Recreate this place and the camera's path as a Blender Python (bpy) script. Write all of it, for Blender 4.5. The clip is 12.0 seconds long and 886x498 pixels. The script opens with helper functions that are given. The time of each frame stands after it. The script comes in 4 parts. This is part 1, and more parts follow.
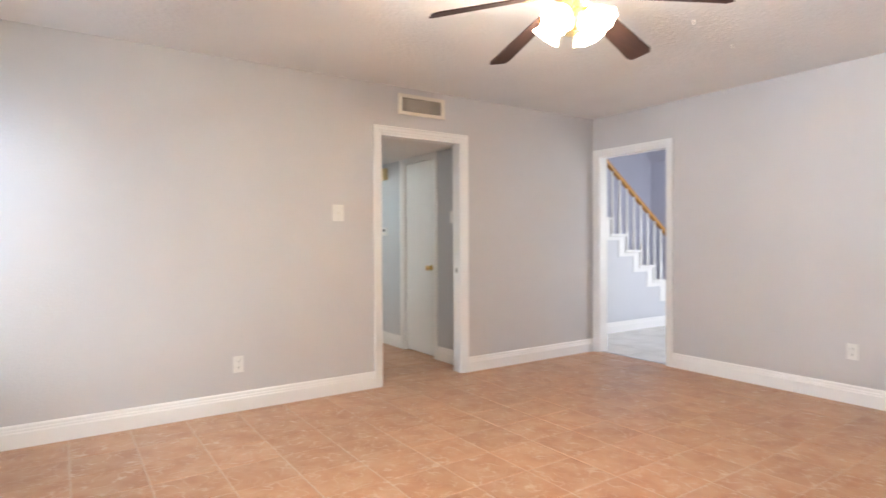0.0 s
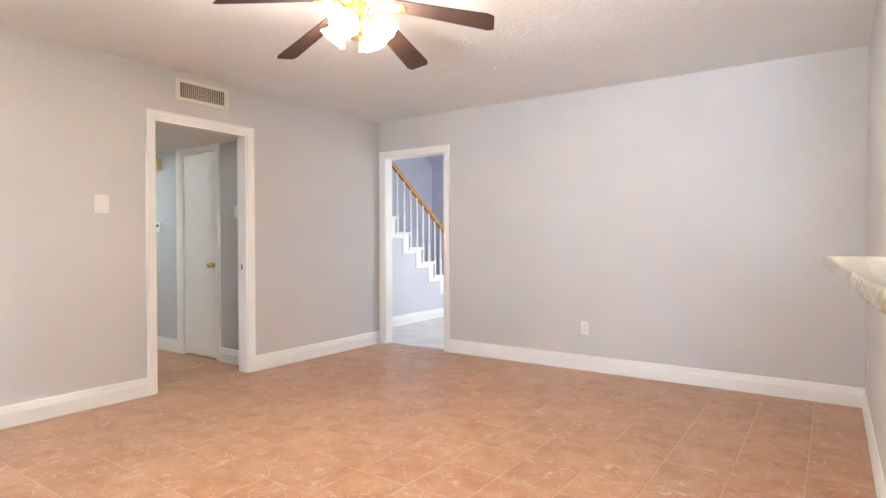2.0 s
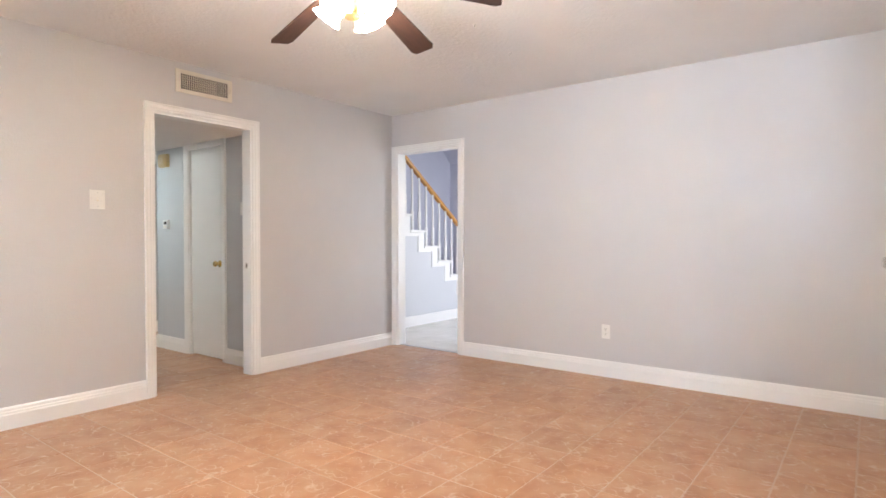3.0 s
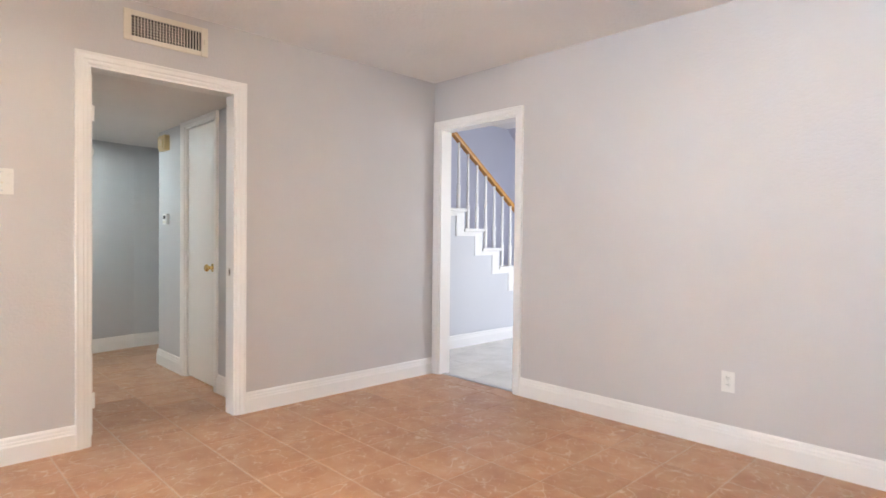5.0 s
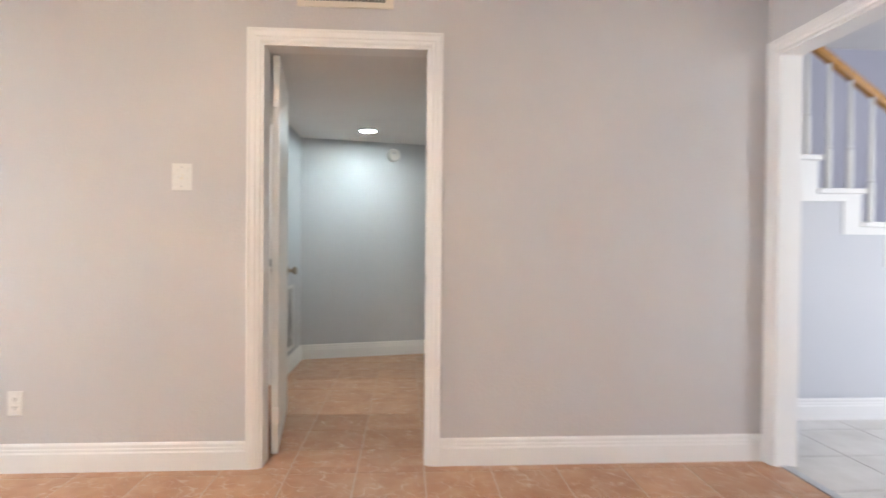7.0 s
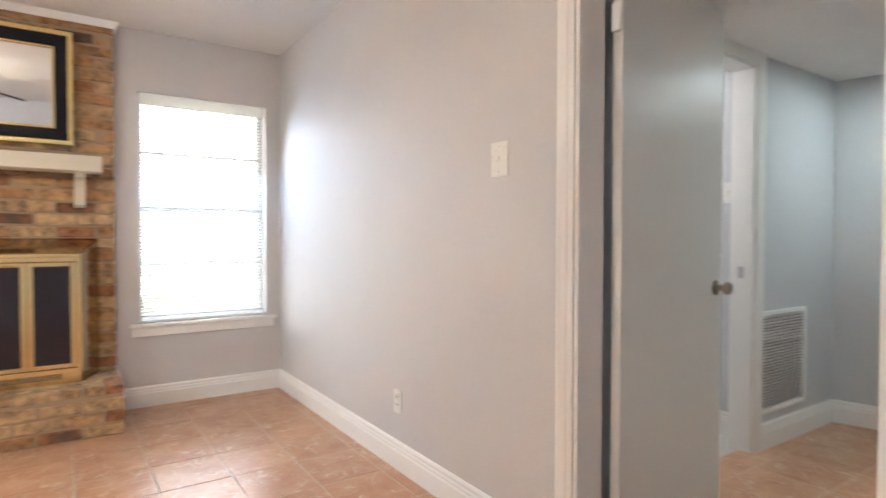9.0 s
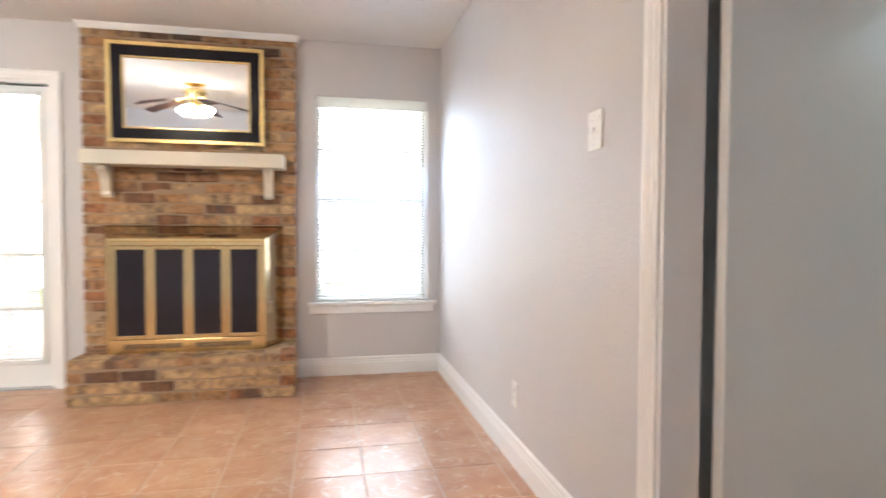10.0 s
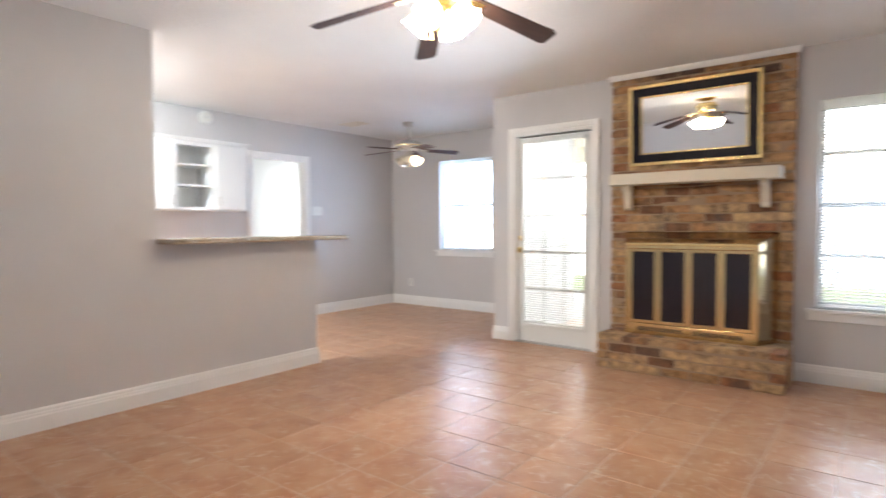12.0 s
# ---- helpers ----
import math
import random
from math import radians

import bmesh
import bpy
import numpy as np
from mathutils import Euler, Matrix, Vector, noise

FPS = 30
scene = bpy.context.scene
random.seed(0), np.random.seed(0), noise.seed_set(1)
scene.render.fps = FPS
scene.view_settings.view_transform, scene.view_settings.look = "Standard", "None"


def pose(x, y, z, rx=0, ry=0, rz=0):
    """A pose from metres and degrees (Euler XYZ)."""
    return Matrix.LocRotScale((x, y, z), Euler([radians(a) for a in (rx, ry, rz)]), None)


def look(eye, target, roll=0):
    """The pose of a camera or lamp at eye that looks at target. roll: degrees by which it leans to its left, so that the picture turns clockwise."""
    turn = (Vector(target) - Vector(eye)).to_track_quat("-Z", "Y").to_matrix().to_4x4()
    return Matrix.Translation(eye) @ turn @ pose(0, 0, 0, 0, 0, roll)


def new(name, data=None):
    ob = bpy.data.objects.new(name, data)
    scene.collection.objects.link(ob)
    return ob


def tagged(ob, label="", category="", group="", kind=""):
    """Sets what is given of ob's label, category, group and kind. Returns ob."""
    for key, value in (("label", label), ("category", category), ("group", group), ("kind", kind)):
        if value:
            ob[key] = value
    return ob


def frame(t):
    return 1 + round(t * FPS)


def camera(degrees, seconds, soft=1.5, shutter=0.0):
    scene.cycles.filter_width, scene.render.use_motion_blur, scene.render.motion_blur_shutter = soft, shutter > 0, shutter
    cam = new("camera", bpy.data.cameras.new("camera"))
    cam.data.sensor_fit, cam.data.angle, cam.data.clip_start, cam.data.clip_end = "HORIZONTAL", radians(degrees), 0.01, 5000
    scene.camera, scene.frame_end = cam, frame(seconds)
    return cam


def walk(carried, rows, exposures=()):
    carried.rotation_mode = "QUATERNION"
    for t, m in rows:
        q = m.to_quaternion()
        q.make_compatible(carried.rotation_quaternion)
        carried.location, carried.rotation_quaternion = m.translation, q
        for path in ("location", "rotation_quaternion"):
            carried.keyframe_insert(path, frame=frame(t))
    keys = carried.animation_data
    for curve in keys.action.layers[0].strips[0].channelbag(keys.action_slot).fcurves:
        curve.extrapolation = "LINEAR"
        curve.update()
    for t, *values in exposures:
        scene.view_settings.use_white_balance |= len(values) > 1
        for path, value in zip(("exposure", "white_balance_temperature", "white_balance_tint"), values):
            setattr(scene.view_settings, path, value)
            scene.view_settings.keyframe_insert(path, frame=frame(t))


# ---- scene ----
cam = camera(76.3, 12.0, 1.5, 0.5)

PATH = [
    (0, (4.043, 0.762, 1.185), (2.388, 1.884, 1.152), -0.3),
    (0.5, (4.093, 0.707, 1.161), (2.61, 2.048, 1.131), -0.4),
    (1, (4.114, 0.667, 1.149), (2.783, 2.16, 1.116), -0.4),
    (1.5, (4.137, 0.65, 1.158), (2.938, 2.25, 1.118), -0.2),
    (2, (4.145, 0.671, 1.141), (3.007, 2.315, 1.109), -0.1),
    (2.5, (4.148, 0.766, 1.11), (3.011, 2.41, 1.082), -0.1),
    (3, (4.083, 0.927, 1.136), (2.877, 2.522, 1.099), -0.0),
    (5, (3.472, 2.154, 1.138), (2.039, 3.549, 1.101), 0.6),
    (5.5, (3.36, 2.58, 1.157), (1.825, 3.862, 1.122), 0.62),
    (6, (3.208, 2.972, 1.15), (1.496, 4.005, 1.113), 0.58),
    (6.5, (3.015, 3.253, 1.10), (1.10, 3.83, 1.078), 0.45),
    (6.7, (2.932, 3.395, 1.098), (0.972, 3.805, 1.074), 0.5),
    (8.3, (1.697, 4.03, 1.086), (0.053, 2.898, 1.066), 0.1),
    (8.5, (1.581, 4.035, 1.093), (0.034, 2.768, 1.063), 0.02),
    (9, (1.325, 4.125, 1.112), (0.208, 2.466, 1.069), 0.1),
    (9.5, (1.053, 4.192, 1.067), (0.27, 2.352, 1.027), 0.5),
    (10, (0.85, 4.212, 1.072), (0.443, 2.255, 1.007), 0.25),
    (10.5, (0.679, 4.316, 1.087), (0.882, 2.327, 1.02), -0.1),
    (11, (0.605, 4.464, 1.085), (1.225, 2.563, 1.02), 0.3),
    (11.5, (0.585, 4.71, 1.062), (1.44, 2.904, 1.017), 0.2),
    (12, (0.548, 4.874, 1.161), (1.777, 3.298, 1.078), -0.3),
]
walk(cam, [(t, look(eye, target, roll)) for t, eye, target, roll in PATH], [(0, 1.25, 6150, 10), (2, 1.39, 6150, 10), (6.5, 1.37, 6120, 10), (8.5, 1.27, 6120, 10), (9.2, 1.16, 6120, 10), (10.1, 1.3, 6000, 10), (11, 0.86, 6000, 10), (11.5, 0.74, 6000, 10), (12, 0.74, 6000, 10)])

# ---- world, sun, large lights ----
world = bpy.data.worlds.new("sky")
scene.world = world
world.use_nodes = True
wn = world.node_tree
sky = wn.nodes.new("ShaderNodeTexSky")
sky.sky_type = "NISHITA"
sky.sun_disc = False
sky.sun_elevation = radians(52)
sky.sun_rotation = radians(20)
wn.links.new(sky.outputs[0], wn.nodes["Background"].inputs[0])
wn.nodes["Background"].inputs[1].default_value = 0.12
sun = new("sun", bpy.data.lights.new("sun", "SUN"))
sun.data.energy, sun.data.angle, sun.data.color = 3.0, radians(0.5), (1, 0.95, 0.88)
sun.matrix_world = look((2.5, 9, 12), (1.5, 0, 0))


def window_light(name, x, y, z, w, h, power, color, aim, spread=180):
    """Sky light standing in a window's opening."""
    ob = new(name, bpy.data.lights.new(name, "AREA"))
    d = ob.data
    d.shape, d.size, d.size_y, d.energy, d.color = "RECTANGLE", w, h, power, color
    d.spread = radians(spread)
    ob.matrix_world = look((x, y, z), (x + aim[0], y + aim[1], z + aim[2]))
    return ob


DAY = (0.47, 0.68, 1.0)
window_light("daylight_window", 0.51, -0.165, 1.295, 0.80, 1.46, 7.5, DAY, (0, 1, -0.6))
window_light("daylight_door", 3.035, 0.012, 1.10, 0.60, 1.60, 11, (0.90, 0.95, 1.0), (0, 1, 0.58), 82)
window_light("daylight_dining", 5.06, -1.565, 1.44, 0.84, 1.22, 24, DAY, (-0.15, 1, -0.05), 150)
# fill lamp in an unseen, added opening; whitens the view through the kitchen doorway
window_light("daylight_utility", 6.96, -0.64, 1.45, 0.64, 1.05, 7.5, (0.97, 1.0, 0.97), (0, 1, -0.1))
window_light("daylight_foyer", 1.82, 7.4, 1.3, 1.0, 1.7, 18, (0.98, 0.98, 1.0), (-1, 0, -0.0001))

# ---- materials ----
def material(name, rough=0.5, metal=0.0):
    m = bpy.data.materials.new(name)
    m.use_nodes = True
    b = m.node_tree.nodes["Principled BSDF"]
    b.inputs["Roughness"].default_value = rough
    b.inputs["Metallic"].default_value = metal
    return m, m.node_tree.nodes, m.node_tree.links, b


def noise_tex(n, l, scale, detail=4.0, coords=None, rough=0.55):
    t = n.new("ShaderNodeTexNoise")
    t.inputs["Scale"].default_value, t.inputs["Detail"].default_value, t.inputs["Roughness"].default_value = scale, detail, rough
    if coords is not None:
        l.new(coords, t.inputs["Vector"])
    return t


def ramp(n, l, source, *stops):
    r = n.new("ShaderNodeValToRGB")
    while len(r.color_ramp.elements) < len(stops):
        r.color_ramp.elements.new(0.5)
    for e, (p, c) in zip(r.color_ramp.elements, stops):
        e.position, e.color = p, (*c, 1)
    l.new(source, r.inputs[0])
    return r


def mix(n, l, fac, a, b, mode="MIX"):
    m = n.new("ShaderNodeMix")
    m.data_type, m.blend_type = "RGBA", mode
    for sock, v in ((m.inputs[0], fac), (m.inputs[6], a), (m.inputs[7], b)):
        if isinstance(v, (int, float)):
            sock.default_value = v
        elif isinstance(v, tuple):
            sock.default_value = (*v, 1)
        else:
            l.new(v, sock)
    return m.outputs[2]


def bump(n, l, b, height, strength, distance=0.002, prior=None):
    bp = n.new("ShaderNodeBump")
    bp.inputs["Strength"].default_value, bp.inputs["Distance"].default_value = strength, distance
    l.new(height, bp.inputs["Height"])
    if prior is not None:
        l.new(prior, bp.inputs["Normal"])
    l.new(bp.outputs[0], b.inputs["Normal"])
    return bp.outputs[0]


def geo_pos(n):
    return n.new("ShaderNodeNewGeometry").outputs["Position"]


def paint(name, color, rough=0.6, grain=160, depth=0.0012, strength=0.5, mottled=0.05, blot=None):
    m, n, l, b = material(name, rough)
    p = geo_pos(n)
    big = noise_tex(n, l, 1.3, 3, p)
    c0 = tuple(v * (1 - mottled) for v in color)
    c1 = tuple(min(1, v * (1 + mottled)) for v in color)
    l.new(ramp(n, l, big.outputs[0], (0.3, c0), (0.7, c1)).outputs[0], b.inputs["Base Color"])
    fine = noise_tex(n, l, grain, 3, p)
    nrm = bump(n, l, b, fine.outputs[0], strength, depth)
    if blot:
        v = noise_tex(n, l, blot, 2, p)
        k = ramp(n, l, v.outputs[0], (0.5, (0, 0, 0)), (0.6, (1, 1, 1)))
        bump(n, l, b, k.outputs[0], 0.4, 0.0009, nrm)
    rr = ramp(n, l, fine.outputs[0], (0.2, (rough - 0.08,) * 3), (0.8, (rough + 0.08,) * 3))
    l.new(rr.outputs[0], b.inputs["Roughness"])
    return m


WALL = paint("grey_wall_paint", (0.605, 0.577, 0.564), 0.55, 120, 0.0012, 0.45, 0.025, 62)
HALLWALL = paint("cool_wall_paint", (0.57, 0.57, 0.575), 0.6, 110, 0.001, 0.5, 0.025)
FOYERWALL = paint("pale_wall_paint", (0.64, 0.64, 0.66), 0.6, 110, 0.001, 0.4, 0.02)
BLUEWALL = paint("blue_grey_wall_paint", (0.50, 0.50, 0.59), 0.6, 110, 0.001, 0.4, 0.03)
CEIL = paint("textured_ceiling", (0.82, 0.80, 0.775), 0.8, 42, 0.006, 0.9, 0.03, 30)
TRIM = paint("white_trim_paint", (0.88, 0.86, 0.83), 0.34, 60, 0.0003, 0.06, 0.02)
DOORPAINT = paint("white_door_paint", (0.83, 0.815, 0.78), 0.4, 60, 0.0006, 0.3, 0.02)
CABINET = paint("white_cabinet_paint", (0.80, 0.80, 0.79), 0.35, 50, 0.0004, 0.3, 0.02)
MANTEL = paint("cream_mantel_paint", (0.75, 0.68, 0.55), 0.4, 60, 0.0006, 0.3, 0.03)
PLASTIC = paint("white_plastic", (0.80, 0.78, 0.74), 0.3, 40, 0.0002, 0.2, 0.02)
YELLOWED = paint("yellowed_plastic", (0.66, 0.53, 0.28), 0.4, 40, 0.0004, 0.3, 0.05)
VENTPAINT = paint("cream_vent_enamel", (0.76, 0.70, 0.59), 0.45, 40, 0.0004, 0.3, 0.04)
BLIND = paint("white_blind_vinyl", (0.82, 0.81, 0.78), 0.45, 60, 0.0003, 0.2, 0.02)
def thin_vinyl(m, share):
    """Lets part of the light through the slats."""
    n, l = m.node_tree.nodes, m.node_tree.links
    t = n.new("ShaderNodeBsdfTranslucent")
    t.inputs[0].default_value = (0.93, 0.92, 0.88, 1)
    x = n.new("ShaderNodeMixShader")
    x.inputs[0].default_value = share
    l.new(n["Principled BSDF"].outputs[0], x.inputs[1])
    l.new(t.outputs[0], x.inputs[2])
    l.new(x.outputs[0], n["Material Output"].inputs[0])


thin_vinyl(BLIND, 0.5)
SLOT = paint("dark_slot", (0.03, 0.027, 0.024), 0.8)
# near-black: the ducts' inner shade put into colour, also the thermostat's dark display
DUCTSHADE_DISPLAY = paint("duct_shade_and_display_black", (0.022, 0.018, 0.015), 0.7)


def metal_mat(name, color, rough, scratches=90):
    m, n, l, b = material(name, rough, 1.0)
    p = geo_pos(n)
    t = noise_tex(n, l, scratches, 4, p)
    l.new(ramp(n, l, t.outputs[0], (0.3, tuple(v * 0.95 for v in color)), (0.7, color)).outputs[0], b.inputs["Base Color"])
    l.new(ramp(n, l, t.outputs[0], (0.25, (max(0.03, rough - 0.03),) * 3), (0.8, (rough + 0.03,) * 3)).outputs[0], b.inputs["Roughness"])
    return m


BRASS = metal_mat("polished_brass", (0.90, 0.69, 0.31), 0.24)
BRUSHED = metal_mat("satin_brass", (0.83, 0.67, 0.36), 0.21)
NICKEL = metal_mat("brushed_nickel", (0.62, 0.58, 0.52), 0.3)
BRONZE = metal_mat("aged_bronze_knob", (0.42, 0.36, 0.28), 0.32)
STEEL = metal_mat("grey_steel", (0.55, 0.55, 0.55), 0.4)
HOODBRASS = metal_mat("mirror_brass_hood", (0.48, 0.38, 0.25), 0.06)
ALU = metal_mat("white_aluminium", (0.75, 0.75, 0.75), 0.45)


def wood_mat(name, dark, light, rough, stretch=(1, 12, 12), scale=6.0):
    m, n, l, b = material(name, rough)
    tc = n.new("ShaderNodeTexCoord")
    mp = n.new("ShaderNodeMapping")
    mp.inputs["Scale"].default_value = stretch
    l.new(tc.outputs["Object"], mp.inputs[0])
    t = noise_tex(n, l, scale, 6, mp.outputs[0], 0.65)
    l.new(ramp(n, l, t.outputs[0], (0.3, dark), (0.7, light)).outputs[0], b.inputs["Base Color"])
    bump(n, l, b, t.outputs[0], 0.15, 0.0006)
    b.inputs["Specular IOR Level"].default_value = 0.25
    return m


OAK = wood_mat("golden_oak", (0.42, 0.19, 0.05), (0.62, 0.33, 0.11), 0.22, (14, 1.5, 14))
BLADEWOOD = wood_mat("dark_walnut_blade", (0.022, 0.011, 0.009), (0.055, 0.026, 0.02), 0.75, (1.5, 18, 18))
REDBLADE = wood_mat("dark_rosewood_blade", (0.045, 0.014, 0.013), (0.10, 0.035, 0.03), 0.65, (1.5, 18, 18))
FENCEWOOD = wood_mat("weathered_fence", (0.25, 0.19, 0.13), (0.40, 0.31, 0.22), 0.8, (14, 14, 1.5))


def glow(name, color, strength):
    m = bpy.data.materials.new(name)
    m.use_nodes = True
    n, l = m.node_tree.nodes, m.node_tree.links
    b = n["Principled BSDF"]
    b.inputs["Base Color"].default_value = (*color, 1)
    b.inputs["Roughness"].default_value = 0.3
    b.inputs["Emission Color"].default_value = (*color, 1)
    b.inputs["Emission Strength"].default_value = strength
    return m


SHADEGLOW = glow("lit_frosted_glass", (1.0, 0.87, 0.68), 48.0)
SHADEDIM = glow("lit_dining_shade", (1.0, 0.80, 0.50), 4.0)
FROST = paint("unlit_frosted_glass", (0.62, 0.58, 0.50), 0.15, 40, 0.0002, 0.1, 0.02)
DOWNGLOW = glow("lit_downlight_lens", (0.86, 1.0, 0.99), 118.0)
KITCHENGLOW = glow("lit_kitchen_dome", (0.95, 1.0, 0.97), 165.0)
ROOMGLOW = glow("lit_ceiling_globe", (1.0, 0.98, 0.95), 28.0)


def tile_mat():
    m, n, l, b = material("terracotta_marble_tile", 0.2)
    p = geo_pos(n)
    rnd = n.new("ShaderNodeObjectInfo").outputs["Random"]
    isl = n.new("ShaderNodeNewGeometry").outputs["Random Per Island"]
    add = n.new("ShaderNodeMath")
    l.new(rnd, add.inputs[0])
    l.new(isl, add.inputs[1])
    frac = n.new("ShaderNodeMath")
    frac.operation = "FRACT"
    l.new(add.outputs[0], frac.inputs[0])
    shift = n.new("ShaderNodeVectorMath")
    shift.operation = "SCALE"
    cmb = n.new("ShaderNodeCombineXYZ")
    for i in range(3):
        l.new(frac.outputs[0], cmb.inputs[i])
    l.new(cmb.outputs[0], shift.inputs[0])
    shift.inputs["Scale"].default_value = 37.0
    pos = n.new("ShaderNodeVectorMath")
    l.new(p, pos.inputs[0])
    l.new(shift.outputs[0], pos.inputs[1])
    cloud = noise_tex(n, l, 6.0, 4, pos.outputs[0], 0.55)
    cloud.noise_dimensions = "2D"
    base = ramp(n, l, cloud.outputs[0], (0.28, (0.425, 0.212, 0.115)), (0.5, (0.485, 0.264, 0.148)), (0.74, (0.53, 0.315, 0.19)))
    tone = ramp(n, l, frac.outputs[0], (0.0, (0.93, 0.92, 0.91)), (1.0, (1.06, 1.06, 1.06)))
    c = mix(n, l, 1.0, base.outputs[0], tone.outputs[0], "MULTIPLY")
    for scale, half, lo, hi, amount in ((9.0, 0.022, 0.40, 0.60, 0.88), (16.0, 0.028, 0.42, 0.60, 0.65)):
        t = noise_tex(n, l, scale, 1, pos.outputs[0], 0.4)
        t.noise_dimensions = "2D"
        vein = ramp(n, l, t.outputs[0], (0.5 - half, (0, 0, 0)), (0.5, (1, 1, 1)), (0.5 + half, (0, 0, 0)))
        g = noise_tex(n, l, scale * 0.8, 1, pos.outputs[0])
        g.noise_dimensions = "2D"
        gate = ramp(n, l, g.outputs[0], (lo, (0, 0, 0)), (hi, (amount,) * 3))
        vm = mix(n, l, 1.0, vein.outputs[0], gate.outputs[0], "MULTIPLY")
        c = mix(n, l, vm, c, (0.62, 0.47, 0.35))
    b.inputs["Specular IOR Level"].default_value = 0.27
    l.new(c, b.inputs["Base Color"])
    fine = noise_tex(n, l, 5, 3, p)
    l.new(ramp(n, l, fine.outputs[0], (0.3, (0.28,) * 3), (0.75, (0.37,) * 3)).outputs[0], b.inputs["Roughness"])
    bump(n, l, b, noise_tex(n, l, 14, 3, p).outputs[0], 0.05, 0.003)
    return m


TILE = tile_mat()
GROUT = paint("beige_grout", (0.57, 0.44, 0.34), 0.8, 200, 0.001, 0.4, 0.08)


def brick_mat():
    m, n, l, b = material("antique_brick", 0.85)
    p = geo_pos(n)
    rnd = n.new("ShaderNodeObjectInfo").outputs["Random"]
    base = ramp(n, l, rnd, (0.0, (0.25, 0.125, 0.065)), (0.12, (0.48, 0.27, 0.125)), (0.3, (0.53, 0.33, 0.165)), (0.42, (0.40, 0.185, 0.09)),
                (0.5, (0.58, 0.40, 0.22)), (0.68, (0.46, 0.265, 0.125)), (0.8, (0.34, 0.185, 0.095)), (0.88, (0.56, 0.38, 0.205)), (0.97, (0.16, 0.095, 0.065)))
    base.color_ramp.interpolation = "CONSTANT"
    t = noise_tex(n, l, 16, 6, p, 0.7)
    k = ramp(n, l, t.outputs[0], (0.34, (0.36, 0.31, 0.27)), (0.5, (0.78, 0.74, 0.69)), (0.72, (1.18, 1.12, 1.0)))
    c = mix(n, l, 1.0, base.outputs[0], k.outputs[0], "MULTIPLY")
    big = noise_tex(n, l, 6.5, 3, p, 0.6)
    soot = ramp(n, l, big.outputs[0], (0.53, (0, 0, 0)), (0.68, (0.75, 0.75, 0.75)))
    l.new(mix(n, l, soot.outputs[0], c, (0.085, 0.062, 0.05)), b.inputs["Base Color"])
    bump(n, l, b, noise_tex(n, l, 70, 6, p, 0.7).outputs[0], 0.8, 0.005)
    return m


BRICK = brick_mat()
MORTAR = paint("sandy_mortar", (0.37, 0.26, 0.165), 0.95, 120, 0.004, 0.8, 0.15)


def granite_mat():
    m, n, l, b = material("speckled_granite", 0.16)
    p = geo_pos(n)
    v = n.new("ShaderNodeTexVoronoi")
    v.inputs["Scale"].default_value = 70
    l.new(p, v.inputs["Vector"])
    sp = ramp(n, l, v.outputs["Color"], (0.06, (0.16, 0.13, 0.10)), (0.2, (0.34, 0.27, 0.19)), (0.6, (0.45, 0.37, 0.27)), (0.9, (0.56, 0.50, 0.41)))
    big = noise_tex(n, l, 11, 4, p)
    l.new(mix(n, l, ramp(n, l, big.outputs[0], (0.4, (0, 0, 0)), (0.62, (0.7, 0.7, 0.7))).outputs[0], sp.outputs[0], (0.40, 0.32, 0.22)), b.inputs["Base Color"])
    return m


GRANITE = granite_mat()


def foyer_tile_mat():
    m, n, l, b = material("pale_stone_tile", 0.25)
    p = geo_pos(n)
    t = noise_tex(n, l, 3.5, 6, p, 0.65)
    l.new(ramp(n, l, t.outputs[0], (0.3, (0.62, 0.59, 0.54)), (0.7, (0.78, 0.75, 0.70))).outputs[0], b.inputs["Base Color"])
    return m


FOYERTILE = foyer_tile_mat()


def mirror_mat():
    m, n, l, b = material("mirror_silvering", 0.015, 1.0)
    b.inputs["Base Color"].default_value = (0.88, 0.88, 0.86, 1)
    return m


def glass_mat(name, color, rough=0.0):
    m, n, l, b = material(name, rough)
    b.inputs["Base Color"].default_value = (*color, 1)
    b.inputs["Transmission Weight"].default_value = 1.0
    b.inputs["IOR"].default_value = 1.45
    return m


def dark_glass():
    m, n, l, b = material("smoked_fire_glass", 0.06)
    b.inputs["Base Color"].default_value = (0.02, 0.016, 0.022, 1)
    b.inputs["IOR"].default_value = 1.5
    t = noise_tex(n, l, 5, 4, geo_pos(n))
    l.new(ramp(n, l, t.outputs[0], (0.3, (0.03,) * 3), (0.8, (0.1,) * 3)).outputs[0], b.inputs["Roughness"])
    return m


MIRROR = mirror_mat()
GLASS = glass_mat("window_glass", (0.97, 0.98, 0.98))
DARKGLASS = dark_glass()
BLACKMAT = paint("black_frame_lacquer", (0.012, 0.010, 0.014), 0.22, 60, 0.0002, 0.2, 0.1)
BLACKMAT.node_tree.nodes["Principled BSDF"].inputs["Specular IOR Level"].default_value = 0.2
GRASS = paint("dry_lawn", (0.16, 0.19, 0.07), 0.9, 40, 0.02, 1.0, 0.3)
CONCRETE = paint("patio_concrete", (0.48, 0.46, 0.42), 0.85, 60, 0.002, 0.5, 0.1)
SIDING = paint("exterior_siding", (0.55, 0.50, 0.42), 0.8, 60, 0.002, 0.5, 0.05)


